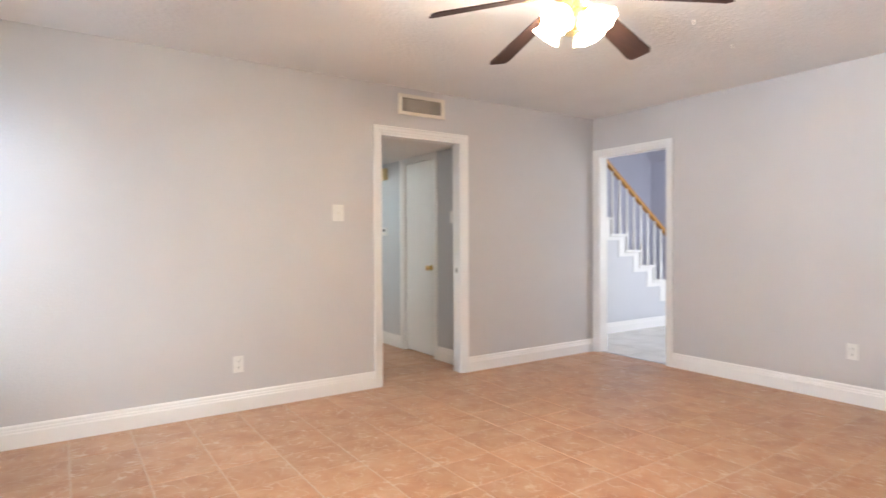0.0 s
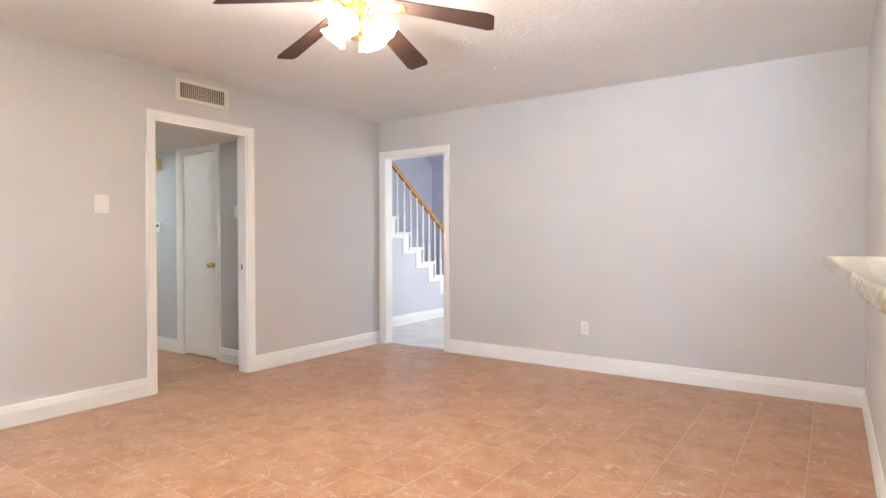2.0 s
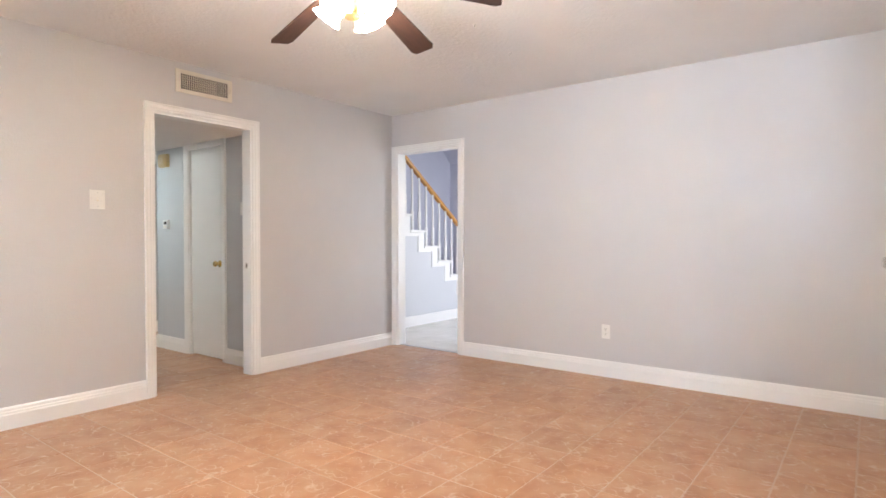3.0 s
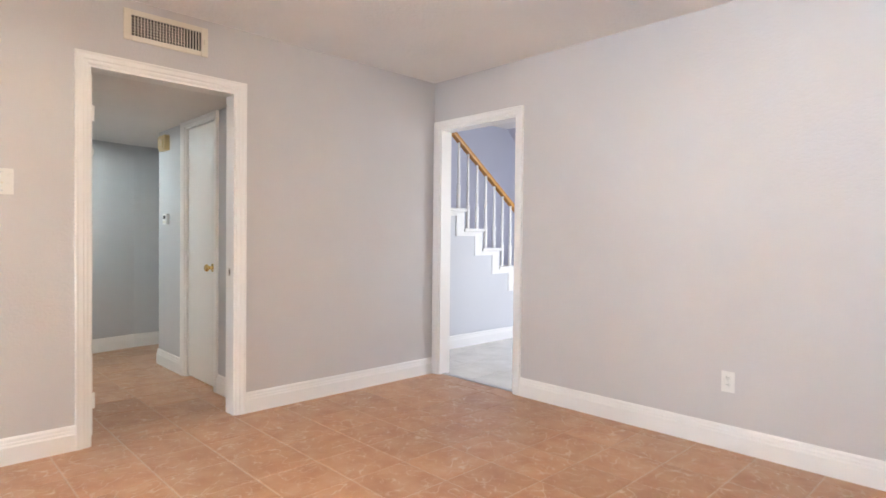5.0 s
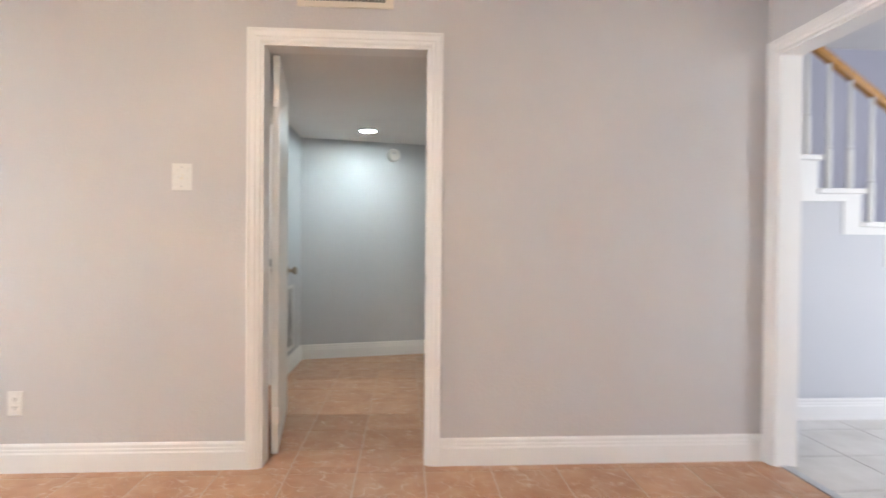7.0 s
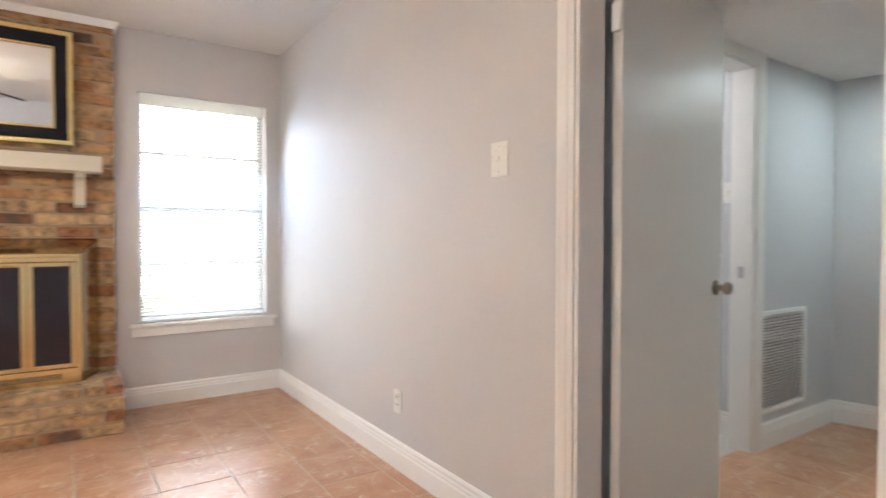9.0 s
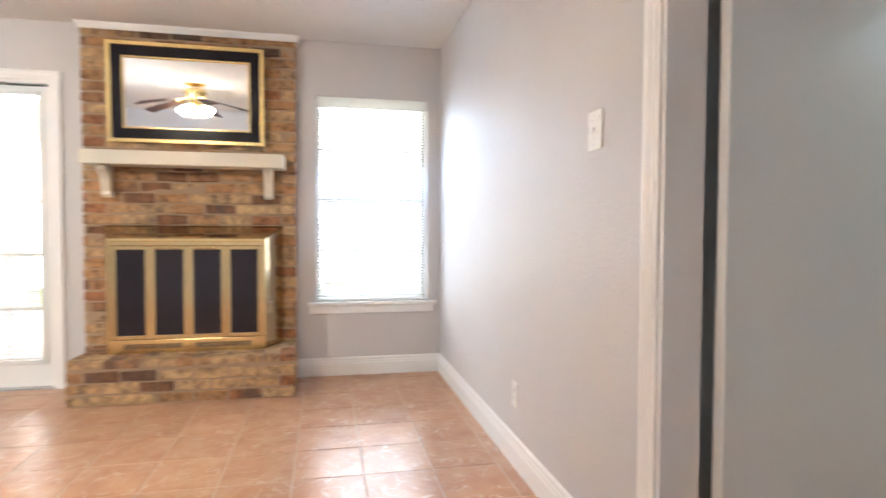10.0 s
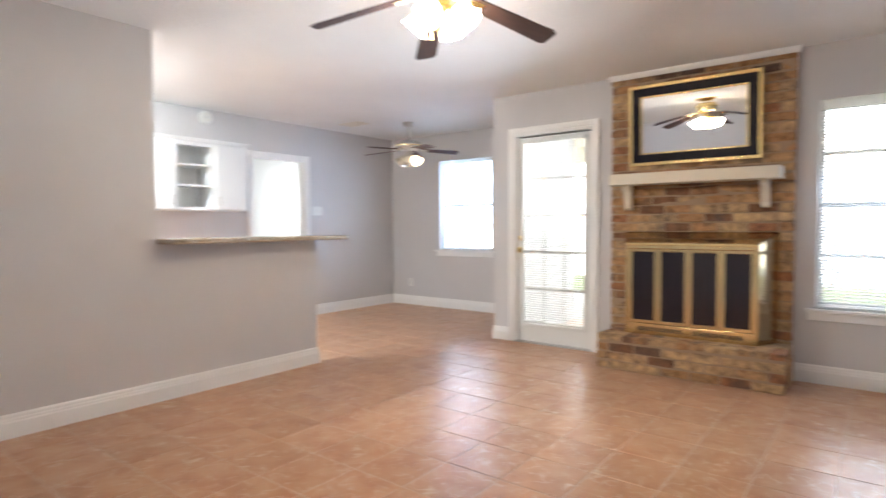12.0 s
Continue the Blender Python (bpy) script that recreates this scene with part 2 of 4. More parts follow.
# ---- mesh helpers ----
def box(bm, x0, x1, y0, y1, z0, z1, bev=0.0, seg=2):
    vs = [bm.verts.new(c) for c in ((x0, y0, z0), (x1, y0, z0), (x1, y1, z0), (x0, y1, z0), (x0, y0, z1), (x1, y0, z1), (x1, y1, z1), (x0, y1, z1))]
    fs = [bm.faces.new([vs[i] for i in f]) for f in ((3, 2, 1, 0), (4, 5, 6, 7), (0, 1, 5, 4), (1, 2, 6, 5), (2, 3, 7, 6), (3, 0, 4, 7))]
    if bev:
        bmesh.ops.bevel(bm, geom=list({e for f in fs for e in f.edges}), offset=bev, segments=seg, affect="EDGES", profile=0.5)
    return bm


def boxed(*a, **k):
    return box(bmesh.new(), *a, **k)


def lathe(profile, m=None, steps=32):
    """Rings of (radius, height) round the z axis, closed where the radius is nought."""
    bm = bmesh.new()
    rings = []
    for r, z in profile:
        if r < 1e-5:
            rings.append([bm.verts.new((0, 0, z))])
        else:
            rings.append([bm.verts.new((r * math.cos(2 * math.pi * i / steps), r * math.sin(2 * math.pi * i / steps), z)) for i in range(steps)])
    for a, b in zip(rings, rings[1:]):
        for i in range(steps):
            j = (i + 1) % steps
            if len(a) == 1 and len(b) > 1:
                bm.faces.new((a[0], b[i], b[j]))
            elif len(b) == 1 and len(a) > 1:
                bm.faces.new((a[i], a[j], b[0]))
            elif len(a) > 1:
                bm.faces.new((a[i], a[j], b[j], b[i]))
    bmesh.ops.recalc_face_normals(bm, faces=bm.faces)
    if m is not None:
        bm.transform(m)
    return bm


def prism(points, depth, m=None):
    """A flat outline in x and y, raised by depth."""
    bm = bmesh.new()
    lo = [bm.verts.new((x, y, 0)) for x, y in points]
    hi = [bm.verts.new((x, y, depth)) for x, y in points]
    bm.faces.new(lo[::-1])
    bm.faces.new(hi)
    for i in range(len(points)):
        j = (i + 1) % len(points)
        bm.faces.new((lo[i], lo[j], hi[j], hi[i]))
    bmesh.ops.recalc_face_normals(bm, faces=bm.faces)
    if m is not None:
        bm.transform(m)
    return bm


def sweep(lines):
    """A skin over equally long lines of points, one line a profile point, with the profile closed."""
    bm = bmesh.new()
    rows = [[bm.verts.new(p) for p in line] for line in lines]
    k = len(rows)
    for i in range(k):
        a, b = rows[i], rows[(i + 1) % k]
        for j in range(len(a) - 1):
            bm.faces.new((a[j], a[j + 1], b[j + 1], b[j]))
    bm.faces.new([r[0] for r in rows])
    bm.faces.new([r[-1] for r in rows][::-1])
    bmesh.ops.recalc_face_normals(bm, faces=bm.faces)
    return bm


def as_mesh(name, bm, mat, smooth=False):
    me = bpy.data.meshes.new(name)
    bmesh.ops.recalc_face_normals(bm, faces=bm.faces)
    if smooth:
        for f in bm.faces:
            f.smooth = True
    bm.to_mesh(me)
    bm.free()
    me.materials.append(mat)
    if smooth:
        me.set_sharp_from_angle(angle=radians(38))
    return me


def part(name, bm, mat, parent, label="", smooth=False):
    ob = new(name, as_mesh(name, bm, mat, smooth))
    ob.parent = parent
    if label:
        ob["label"] = label
    return ob


def thing(name, label, category, m=None, group="", kind=""):
    ob = new(name)
    ob.empty_display_size = 0.1
    if m is not None:
        ob.matrix_basis = m
    return tagged(ob, label, category, group, kind)


def structure(name, bm, mat, label, category, smooth=False):
    return tagged(new(name, as_mesh(name, bm, mat, smooth)), label, category, "", "structure")


# ---- the rooms' shell ----
H = 2.44
X1, Y1 = 4.328, 5.42
HALLH = 2.048


def pierced(along, c0, c1, a0, a1, z0, z1, holes=()):
    """A wall between c0 and c1 across, a0 and a1 along, with holes (a0, a1, z0, z1) through it."""
    bm = bmesh.new()

    def add(p, q, lo, hi):
        if q - p > 1e-4 and hi - lo > 1e-4:
            if along == "x":
                box(bm, p, q, c0, c1, lo, hi)
            else:
                box(bm, c0, c1, p, q, lo, hi)
    at = a0
    for p, q, lo, hi in sorted(holes):
        add(at, p, z0, z1)
        add(p, q, z0, lo)
        add(p, q, hi, z1)
        at = q
    add(at, a1, z0, z1)
    return bm


HD = (2.895, 3.704, 0.0, 2.045)      # hall door
SD = (0.075, 0.880, 0.0, 2.045)      # opening to the stairs
W1 = (0.100, 0.920, 0.545, 2.045)    # living room window
PD = (2.630, 3.440, 0.0, 2.050)      # patio door
W2 = (4.630, 5.490, 0.820, 2.065)    # dining window
KD = (0.235, 1.000, 0.0, 1.990)      # opening to the utility room

structure("wall_west", pierced("y", -0.115, 0.0, -0.15, Y1, 0, H, [HD]), WALL, "warm grey painted wall with orange-peel texture", "wall")
structure("wall_north", pierced("x", Y1, Y1 + 0.115, -0.115, X1 + 2.19, 0, H, [SD]), WALL, "warm grey painted wall beside the stair opening", "wall")
structure("wall_east", pierced("y", X1, X1 + 0.117, 1.78, Y1, 0, H, [(1.78, 3.10, 1.047, H)]), WALL, "grey painted wall with a pass-through above a half wall", "wall")
structure("wall_south", pierced("x", -0.15, 0.0, 0.0, 3.68, 0, H, [W1, PD]), WALL, "grey painted wall with window and patio door", "wall")
structure("wall_dining_return", pierced("y", 3.53, 3.68, -1.55, -0.15, 0, H), WALL, "grey painted return wall of the dining nook", "wall")
structure("wall_dining", pierced("x", -1.55, -1.40, 3.68, 6.52, 0, H, [W2]), WALL, "grey painted dining wall with one window", "wall")
structure("wall_kitchen", pierced("y", 6.40, 6.52, -1.40, Y1, 0, H, [KD]), WALL, "grey painted wall along dining area and kitchen", "wall")
structure("ceiling", box(boxed(-0.115, 6.52, -0.15, Y1 + 0.115, H, H + 0.12), 3.53, 6.52, -1.55, -0.15, H, H + 0.12), CEIL, "off-white ceiling with knockdown texture", "ceiling")

# hallway behind the west wall
bm = pierced("x", 2.50, 2.62, -2.60, -0.115, 0, HALLH, [(-1.61, -0.86, 0.0, 1.99)])
structure("wall_hall_south", bm, HALLWALL, "cool grey hallway wall with a bathroom doorway", "wall")
structure("wall_hall_north", pierced("x", 3.84, 3.955, -1.88, -0.115, 0, HALLH, [(-1.245, -0.655, 0.0, 2.01)]), HALLWALL, "cool grey hallway wall with a closet door", "wall")
structure("wall_hall_end", prism([(-2.50, 2.50), (-2.83, 3.90), (-2.86, 4.75), (-3.0, 4.75), (-2.96, 3.92), (-2.62, 2.44)], HALLH), HALLWALL, "grey angled end wall of the hallway", "wall")
structure("wall_hall_side", box(boxed(-1.88, -1.765, 3.955, 4.75, 0, HALLH), -3.0, -1.765, 4.75, 4.86, 0, HALLH), HALLWALL, "grey wall closing the hallway", "wall")
structure("ceiling_hall", boxed(-3.02, -0.115, 2.62, 4.86, HALLH, HALLH + 0.1), CEIL, "lowered white textured hallway ceiling", "ceiling")
structure("wall_closet", box(box(boxed(-1.88, -0.115, 4.55, 4.65, 0, HALLH), -0.215, -0.115, 3.955, 4.55, 0, HALLH), -1.88, -0.115, 3.955, 4.65, HALLH, HALLH + 0.1), HALLWALL, "plain closet walls", "wall")

# assumed utility room, added so that the kitchen opening shows bright white
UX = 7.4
structure("wall_utility_south", pierced("x", -0.75, -0.65, 6.52, UX, 0, H, [(6.62, 7.30, 0.9, 2.0)]), CABINET, "white wall of the added utility room with an unseen lamp opening", "wall")
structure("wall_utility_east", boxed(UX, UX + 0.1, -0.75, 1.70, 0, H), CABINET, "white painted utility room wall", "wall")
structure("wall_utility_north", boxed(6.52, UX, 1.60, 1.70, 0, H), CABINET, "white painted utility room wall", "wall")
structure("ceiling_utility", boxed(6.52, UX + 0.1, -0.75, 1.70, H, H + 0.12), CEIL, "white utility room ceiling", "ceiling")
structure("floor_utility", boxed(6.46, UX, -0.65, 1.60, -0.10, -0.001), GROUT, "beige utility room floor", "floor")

# bathroom off the hallway
structure("wall_bath_west", boxed(-1.86, -1.75, 0.9, 2.50, 0, HALLH), HALLWALL, "pale grey bathroom wall", "wall")
structure("wall_bath_east", boxed(-0.60, -0.50, 0.9, 2.50, 0, HALLH), HALLWALL, "pale grey bathroom wall", "wall")
structure("wall_bath_south", boxed(-1.86, -0.50, 0.8, 0.9, 0, HALLH), HALLWALL, "pale grey bathroom wall", "wall")
structure("ceiling_bath", boxed(-1.86, -0.50, 0.8, 2.62, HALLH, HALLH + 0.1), CEIL, "white bathroom ceiling", "ceiling")

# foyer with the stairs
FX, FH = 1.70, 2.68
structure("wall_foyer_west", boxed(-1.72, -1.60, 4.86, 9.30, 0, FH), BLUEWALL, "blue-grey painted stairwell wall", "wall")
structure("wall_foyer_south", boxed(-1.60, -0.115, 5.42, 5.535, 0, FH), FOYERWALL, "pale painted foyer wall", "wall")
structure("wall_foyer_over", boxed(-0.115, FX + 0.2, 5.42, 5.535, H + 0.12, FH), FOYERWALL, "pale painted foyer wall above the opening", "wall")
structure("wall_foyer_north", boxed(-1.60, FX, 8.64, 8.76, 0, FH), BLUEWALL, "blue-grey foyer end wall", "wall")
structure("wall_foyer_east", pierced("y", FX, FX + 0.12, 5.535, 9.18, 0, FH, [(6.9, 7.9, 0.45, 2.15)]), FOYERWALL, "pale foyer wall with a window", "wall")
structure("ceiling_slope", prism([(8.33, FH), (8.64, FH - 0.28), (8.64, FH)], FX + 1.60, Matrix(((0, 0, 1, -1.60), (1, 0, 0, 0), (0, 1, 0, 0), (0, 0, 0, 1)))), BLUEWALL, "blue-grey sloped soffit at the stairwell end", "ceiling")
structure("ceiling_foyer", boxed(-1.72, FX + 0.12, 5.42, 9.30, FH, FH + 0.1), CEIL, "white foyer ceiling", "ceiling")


# ---- floors below the tiles ----
structure("floor", boxed(-3.1, 6.6, -1.6, Y1 + 0.0575, -0.10, -0.0016), GROUT, "beige grout bed below terracotta tiles", "floor")
foyer_floor = structure("floor_foyer", boxed(-1.72, FX + 0.12, Y1 + 0.0575, 9.30, -0.10, -0.004), paint("grey_grout", (0.42, 0.40, 0.37), 0.8), "grey grout below pale stone tiles", "floor")
structure("floor_bath", boxed(-1.75, -0.60, 0.9, 2.56, -0.004, 0.001), FOYERTILE, "pale bathroom floor", "floor")

# ---- trim ----
BASE = [(0.0, 0.0), (0.016, 0.0), (0.016, 0.086), (0.0125, 0.094), (0.0125, 0.104), (0.0095, 0.110), (0.0095, 0.124), (0.004, 0.134), (0.0, 0.134)]


def baseboard(points, side=1):
    """Moulded baseboard along a line of floor points; side 1: it stands out to the line's left."""
    pts = [Vector((*p, 0)) for p in points]
    dirs = [(b - a).normalized() for a, b in zip(pts, pts[1:])]
    left = [Vector((-d.y, d.x, 0)) * side for d in dirs]
    outs = []
    for i in range(len(pts)):
        a, b = left[max(0, i - 1)], left[min(len(left) - 1, i)]
        v = (a + b)
        outs.append(v / max(0.3, v.dot(a)))
    bm = sweep([[p + o * w + Vector((0, 0, z)) for p, o in zip(pts, outs)] for w, z in BASE])
    return structure("baseboard", bm, TRIM, "white moulded wooden baseboard along the wall", "baseboard")


baseboard([(0, 0.0), (0, 2.833)], -1)
baseboard([(0, 3.766), (0, Y1)], -1)
baseboard([(0.942, Y1), (X1, Y1), (X1, 1.78), (X1 + 0.117, 1.78), (X1 + 0.117, 3.0)], -1)
baseboard([(0.0, 0.0), (1.05, 0.0)], 1)
baseboard([(3.502, 0.0), (3.68, 0.0), (3.68, -1.40), (6.40, -1.40), (6.40, 0.17)], 1)
baseboard([(-1.675, 2.62), (-2.528, 2.62), (-2.83, 3.90), (-2.86, 4.75)], -1)
baseboard([(-0.115, 3.84), (-0.595, 3.84)], 1)
baseboard([(-1.305, 3.84), (-1.88, 3.84), (-1.88, 4.7)], 1)
baseboard([(-1.75, 2.5), (-1.75, 0.9)], 1)

CASING = [(0.0, 0.0), (0.0, 0.010), (0.010, 0.013), (0.020, 0.012), (0.026, 0.016), (0.046, 0.017), (0.056, 0.021), (0.062, 0.020), (0.062, 0.0)]


def casing(name, place, a0, a1, top, label, deep=1.0):
    """Mitred door casing round an opening; place turns (along, up, proud) into a point."""
    lines = [[Vector(place(a0 - u, 0, w * deep)), Vector(place(a0 - u, top + u, w * deep)), Vector(place(a1 + u, top + u, w * deep)), Vector(place(a1 + u, 0, w * deep))] for u, w in CASING]
    return structure(name, sweep(lines), TRIM, label, "door casing")


def jamb(name, place, a0, a1, top, back, label, thick=0.014):
    """The lining of an opening, from the wall's face to its back."""
    bm = bmesh.new()
    for p, q, lo, hi in ((a0, a0 + thick, 0, top), (a1 - thick, a1, 0, top), (a0 + thick, a1 - thick, top - thick, top)):
        c = [place(p, lo, 0.001), place(q, hi, back)]
        (xa, ya, za), (xb, yb, zb) = c
        box(bm, min(xa, xb), max(xa, xb), min(ya, yb), max(ya, yb), min(za, zb), max(za, zb))
    return structure(name, bm, TRIM, label, "door jamb")


west = lambda a, z, w: (w, a, z)
west_back = lambda a, z, w: (-0.115 - w, a, z)
north = lambda a, z, w: (a, Y1 - w, z)
north_back = lambda a, z, w: (a, Y1 + 0.115 + w, z)
south = lambda a, z, w: (a, w, z)
hall_n = lambda a, z, w: (a, 3.84 - w, z)
hall_s = lambda a, z, w: (a, 2.62 + w, z)
kitchen_w = lambda a, z, w: (6.40 - w, a, z)
casing("door_casing", west, HD[0], HD[1], HD[3], "white moulded casing round the hallway door")
jamb("door_jamb", west, HD[0], HD[1], HD[3], -0.115, "white hallway door jamb")
casing("door_casing", north, SD[0], SD[1], SD[3], "white moulded casing round the stair opening")
casing("door_casing", north_back, SD[0], SD[1], SD[3], "white casing on the foyer side")
jamb("door_jamb", north, SD[0], SD[1], SD[3], -0.115, "white lining of the stair opening")
casing("door_casing", south, PD[0], PD[1], PD[3], "white casing round the patio door")
jamb("door_jamb", south, PD[0], PD[1], PD[3], -0.148, "white patio door jamb", 0.02)
casing("door_casing", hall_n, -1.245, -0.655, 2.01, "white casing round the closet door")
jamb("door_jamb", hall_n, -1.245, -0.655, 2.01, -0.112, "white closet door jamb")
casing("door_casing", hall_s, -1.61, -0.86, 1.99, "white casing round the bathroom doorway")
jamb("door_jamb", hall_s, -1.61, -0.86, 1.99, -0.118, "white bathroom door jamb")
casing("door_casing", kitchen_w, KD[0], KD[1], KD[3], "white casing round the utility room opening")
jamb("door_jamb", kitchen_w, KD[0], KD[1], KD[3], -0.118, "white lining of the utility room opening")
structure("trim_threshold", boxed(SD[0], SD[1], Y1 + 0.03, Y1 + 0.075, -0.004, 0.005, 0.002), STEEL, "thin metal threshold strip between two floors", "threshold")


# ---- outdoors ----
structure("ground", boxed(-60, 60, -60, 60, -0.40, -0.20), GRASS, "dry lawn round the house", "ground")
structure("pavement_patio", boxed(0.5, 9.0, -5.2, -1.56, -0.2, -0.11), CONCRETE, "pale concrete patio slab behind the house", "patio")
structure("pavement_step", boxed(-0.3, 3.5, -1.55, -0.16, -0.2, -0.11), CONCRETE, "concrete slab before the patio door", "patio")
# emissive panel added to whiten the windows' view and backlight the blinds
structure("backdrop", boxed(-14, 18, -9.6, -9.5, -0.2, 9.0), glow("glowing_outdoor_backdrop", (1.0, 0.99, 0.96), 4.6), "added glowing panel standing in for the bright outdoors", "backdrop")


structure("patio_roof", boxed(2.1, 6.5, -3.3, -1.56, 2.10, 2.24), paint("cream_soffit", (0.70, 0.62, 0.42), 0.8), "cream painted patio roof", "roof")
for x in (2.55, 3.62):
    p = thing("patio_post", "white wooden post carrying the patio roof", "post", pose(x, -3.0, -0.11), "patio posts")
    part("shaft", boxed(-0.05, 0.05, -0.05, 0.05, 0.0, 2.2095, 0.006, 1), TRIM, p)
    part("foot", boxed(-0.07, 0.07, -0.07, 0.07, 0.0, 0.12, 0.006, 1), TRIM, p)


# ---- windows, blinds, doors ----
def window(name, x0, x1, z0, z1, y_in, y_out, label, bars):
    w = thing(name, label, "window", pose((x0 + x1) / 2, y_out, z0), kind="structure")
    hw, h, d = (x1 - x0) / 2, z1 - z0, y_in - y_out
    bm = bmesh.new()
    for a, b, lo, hi in ((-hw, -hw + 0.035, 0, h), (hw - 0.035, hw, 0, h), (-hw + 0.035, hw - 0.035, 0, 0.035), (-hw + 0.035, hw - 0.035, h - 0.035, h)):
        box(bm, a, b, 0.0, 0.045, lo, hi, 0.003, 1)
    part("window_frame", bm, ALU, w)
    part("meeting_rail", boxed(-hw + 0.035, hw - 0.035, 0.006, 0.046, h * 0.5 - 0.02, h * 0.5 + 0.02, 0.003, 1), ALU, w)
    for z in bars:
        part("muntin", boxed(-hw + 0.035, hw - 0.035, 0.012, 0.034, h * z - 0.009, h * z + 0.009, 0.002, 1), ALU, w)
    for lo, hi in ((0.035, h * 0.5 - 0.02), (h * 0.5 + 0.02, h - 0.035)):
        g = part("pane", boxed(-hw + 0.035, hw - 0.035, 0.020, 0.024, lo, hi), GLASS, w, "clear window glass")
        g.visible_shadow = False
    bm = bmesh.new()
    box(bm, -hw - 0.07, hw + 0.075 if x1 > 1 else hw + 0.06, d + 0.001, d + 0.035, -0.026, 0.0, 0.005)
    box(bm, -hw, hw, 0.045, d + 0.001, -0.012, 0.0)
    part("window_sill", bm, TRIM, w, "white painted wooden sill")
    part("apron", boxed(-hw - 0.05, hw + 0.05, d + 0.001, d + 0.013, -0.085, -0.0265, 0.003), TRIM, w)
    return w


window("window_1", W1[0], W1[1], W1[2], W1[3], 0.0, -0.15, "living room window with white frame and closed-in blinds", (0.25, 0.75))
window("window_2", W2[0], W2[1], W2[2], W2[3], -1.40, -1.55, "dining window with white frame behind blinds", (0.28,))


def blind(x0, x1, z0, z1, y, label, pitch=0.0215, tilt=18.0, wand=True, rail=0.045):
    b = thing("window_blind", label, "window blind", pose((x0 + x1) / 2, y, z0))
    hw, h = (x1 - x0) / 2, z1 - z0
    bm = boxed(-hw, hw, -0.018, 0.018, h - rail, h, 0.002, 1)
    part("headrail", bm, BLIND, b)
    part("bottom_rail", boxed(-hw, hw, -0.014, 0.014, 0.0, 0.016, 0.003, 1), BLIND, b)
    bm = bmesh.new()
    rows = []
    for i in range(4):
        u = -1 + 2 * i / 3
        y2, z2 = u * 0.0125, 0.0018 * (1 - u * u)
        c, s = math.cos(radians(tilt)), math.sin(radians(tilt))
        rows.append([bm.verts.new((sx * (hw - 0.004), y2 * c - z2 * s, y2 * s + z2 * c)) for sx in (-1, 1)])
    lower = [[bm.verts.new(v.co + Vector((0, 0, -0.0008))) for v in r] for r in rows]
    for a, c2 in zip(rows, rows[1:]):
        bm.faces.new((a[0], a[1], c2[1], c2[0]))
    for a, c2 in zip(lower, lower[1:]):
        bm.faces.new((a[0], c2[0], c2[1], a[1]))
    bm.faces.new((rows[0][0], lower[0][0], lower[0][1], rows[0][1]))
    bm.faces.new((rows[-1][0], rows[-1][1], lower[-1][1], lower[-1][0]))
    me = as_mesh("slat", bm, BLIND, True)
    z = 0.026
    while z < h - rail - 0.006:
        s = new("slat", me)
        s.parent = b
        s.location = (0, random.uniform(-0.0008, 0.0008), z)
        s.rotation_euler = (radians(random.uniform(-2, 2)), 0, 0)
        z += pitch
    for x in (-hw * 0.72, hw * 0.72):
        part("ladder_cord", boxed(x - 0.001, x + 0.001, -0.0135, -0.0122, 0.01, h - rail), BLIND, b)
        part("ladder_cord", boxed(x - 0.001, x + 0.001, 0.0122, 0.0135, 0.01, h - rail), BLIND, b)
    if wand:
        part("tilt_wand", lathe([(0, 0), (0.004, 0), (0.004, 0.55), (0, 0.55)], pose(-hw * 0.85, 0.024, h - rail - 0.55), 8), BLIND, b)
    return b


blind(W1[0] + 0.012, W1[1] - 0.008, W1[2] + 0.004, W1[3] - 0.002, -0.022, "white vinyl mini blind with open slats over the window", tilt=-24, rail=0.075)
blind(W2[0] + 0.008, W2[1] - 0.008, W2[2] + 0.004, W2[3] - 0.002, -1.435, "white vinyl mini blind over the dining window", tilt=6, rail=0.05)


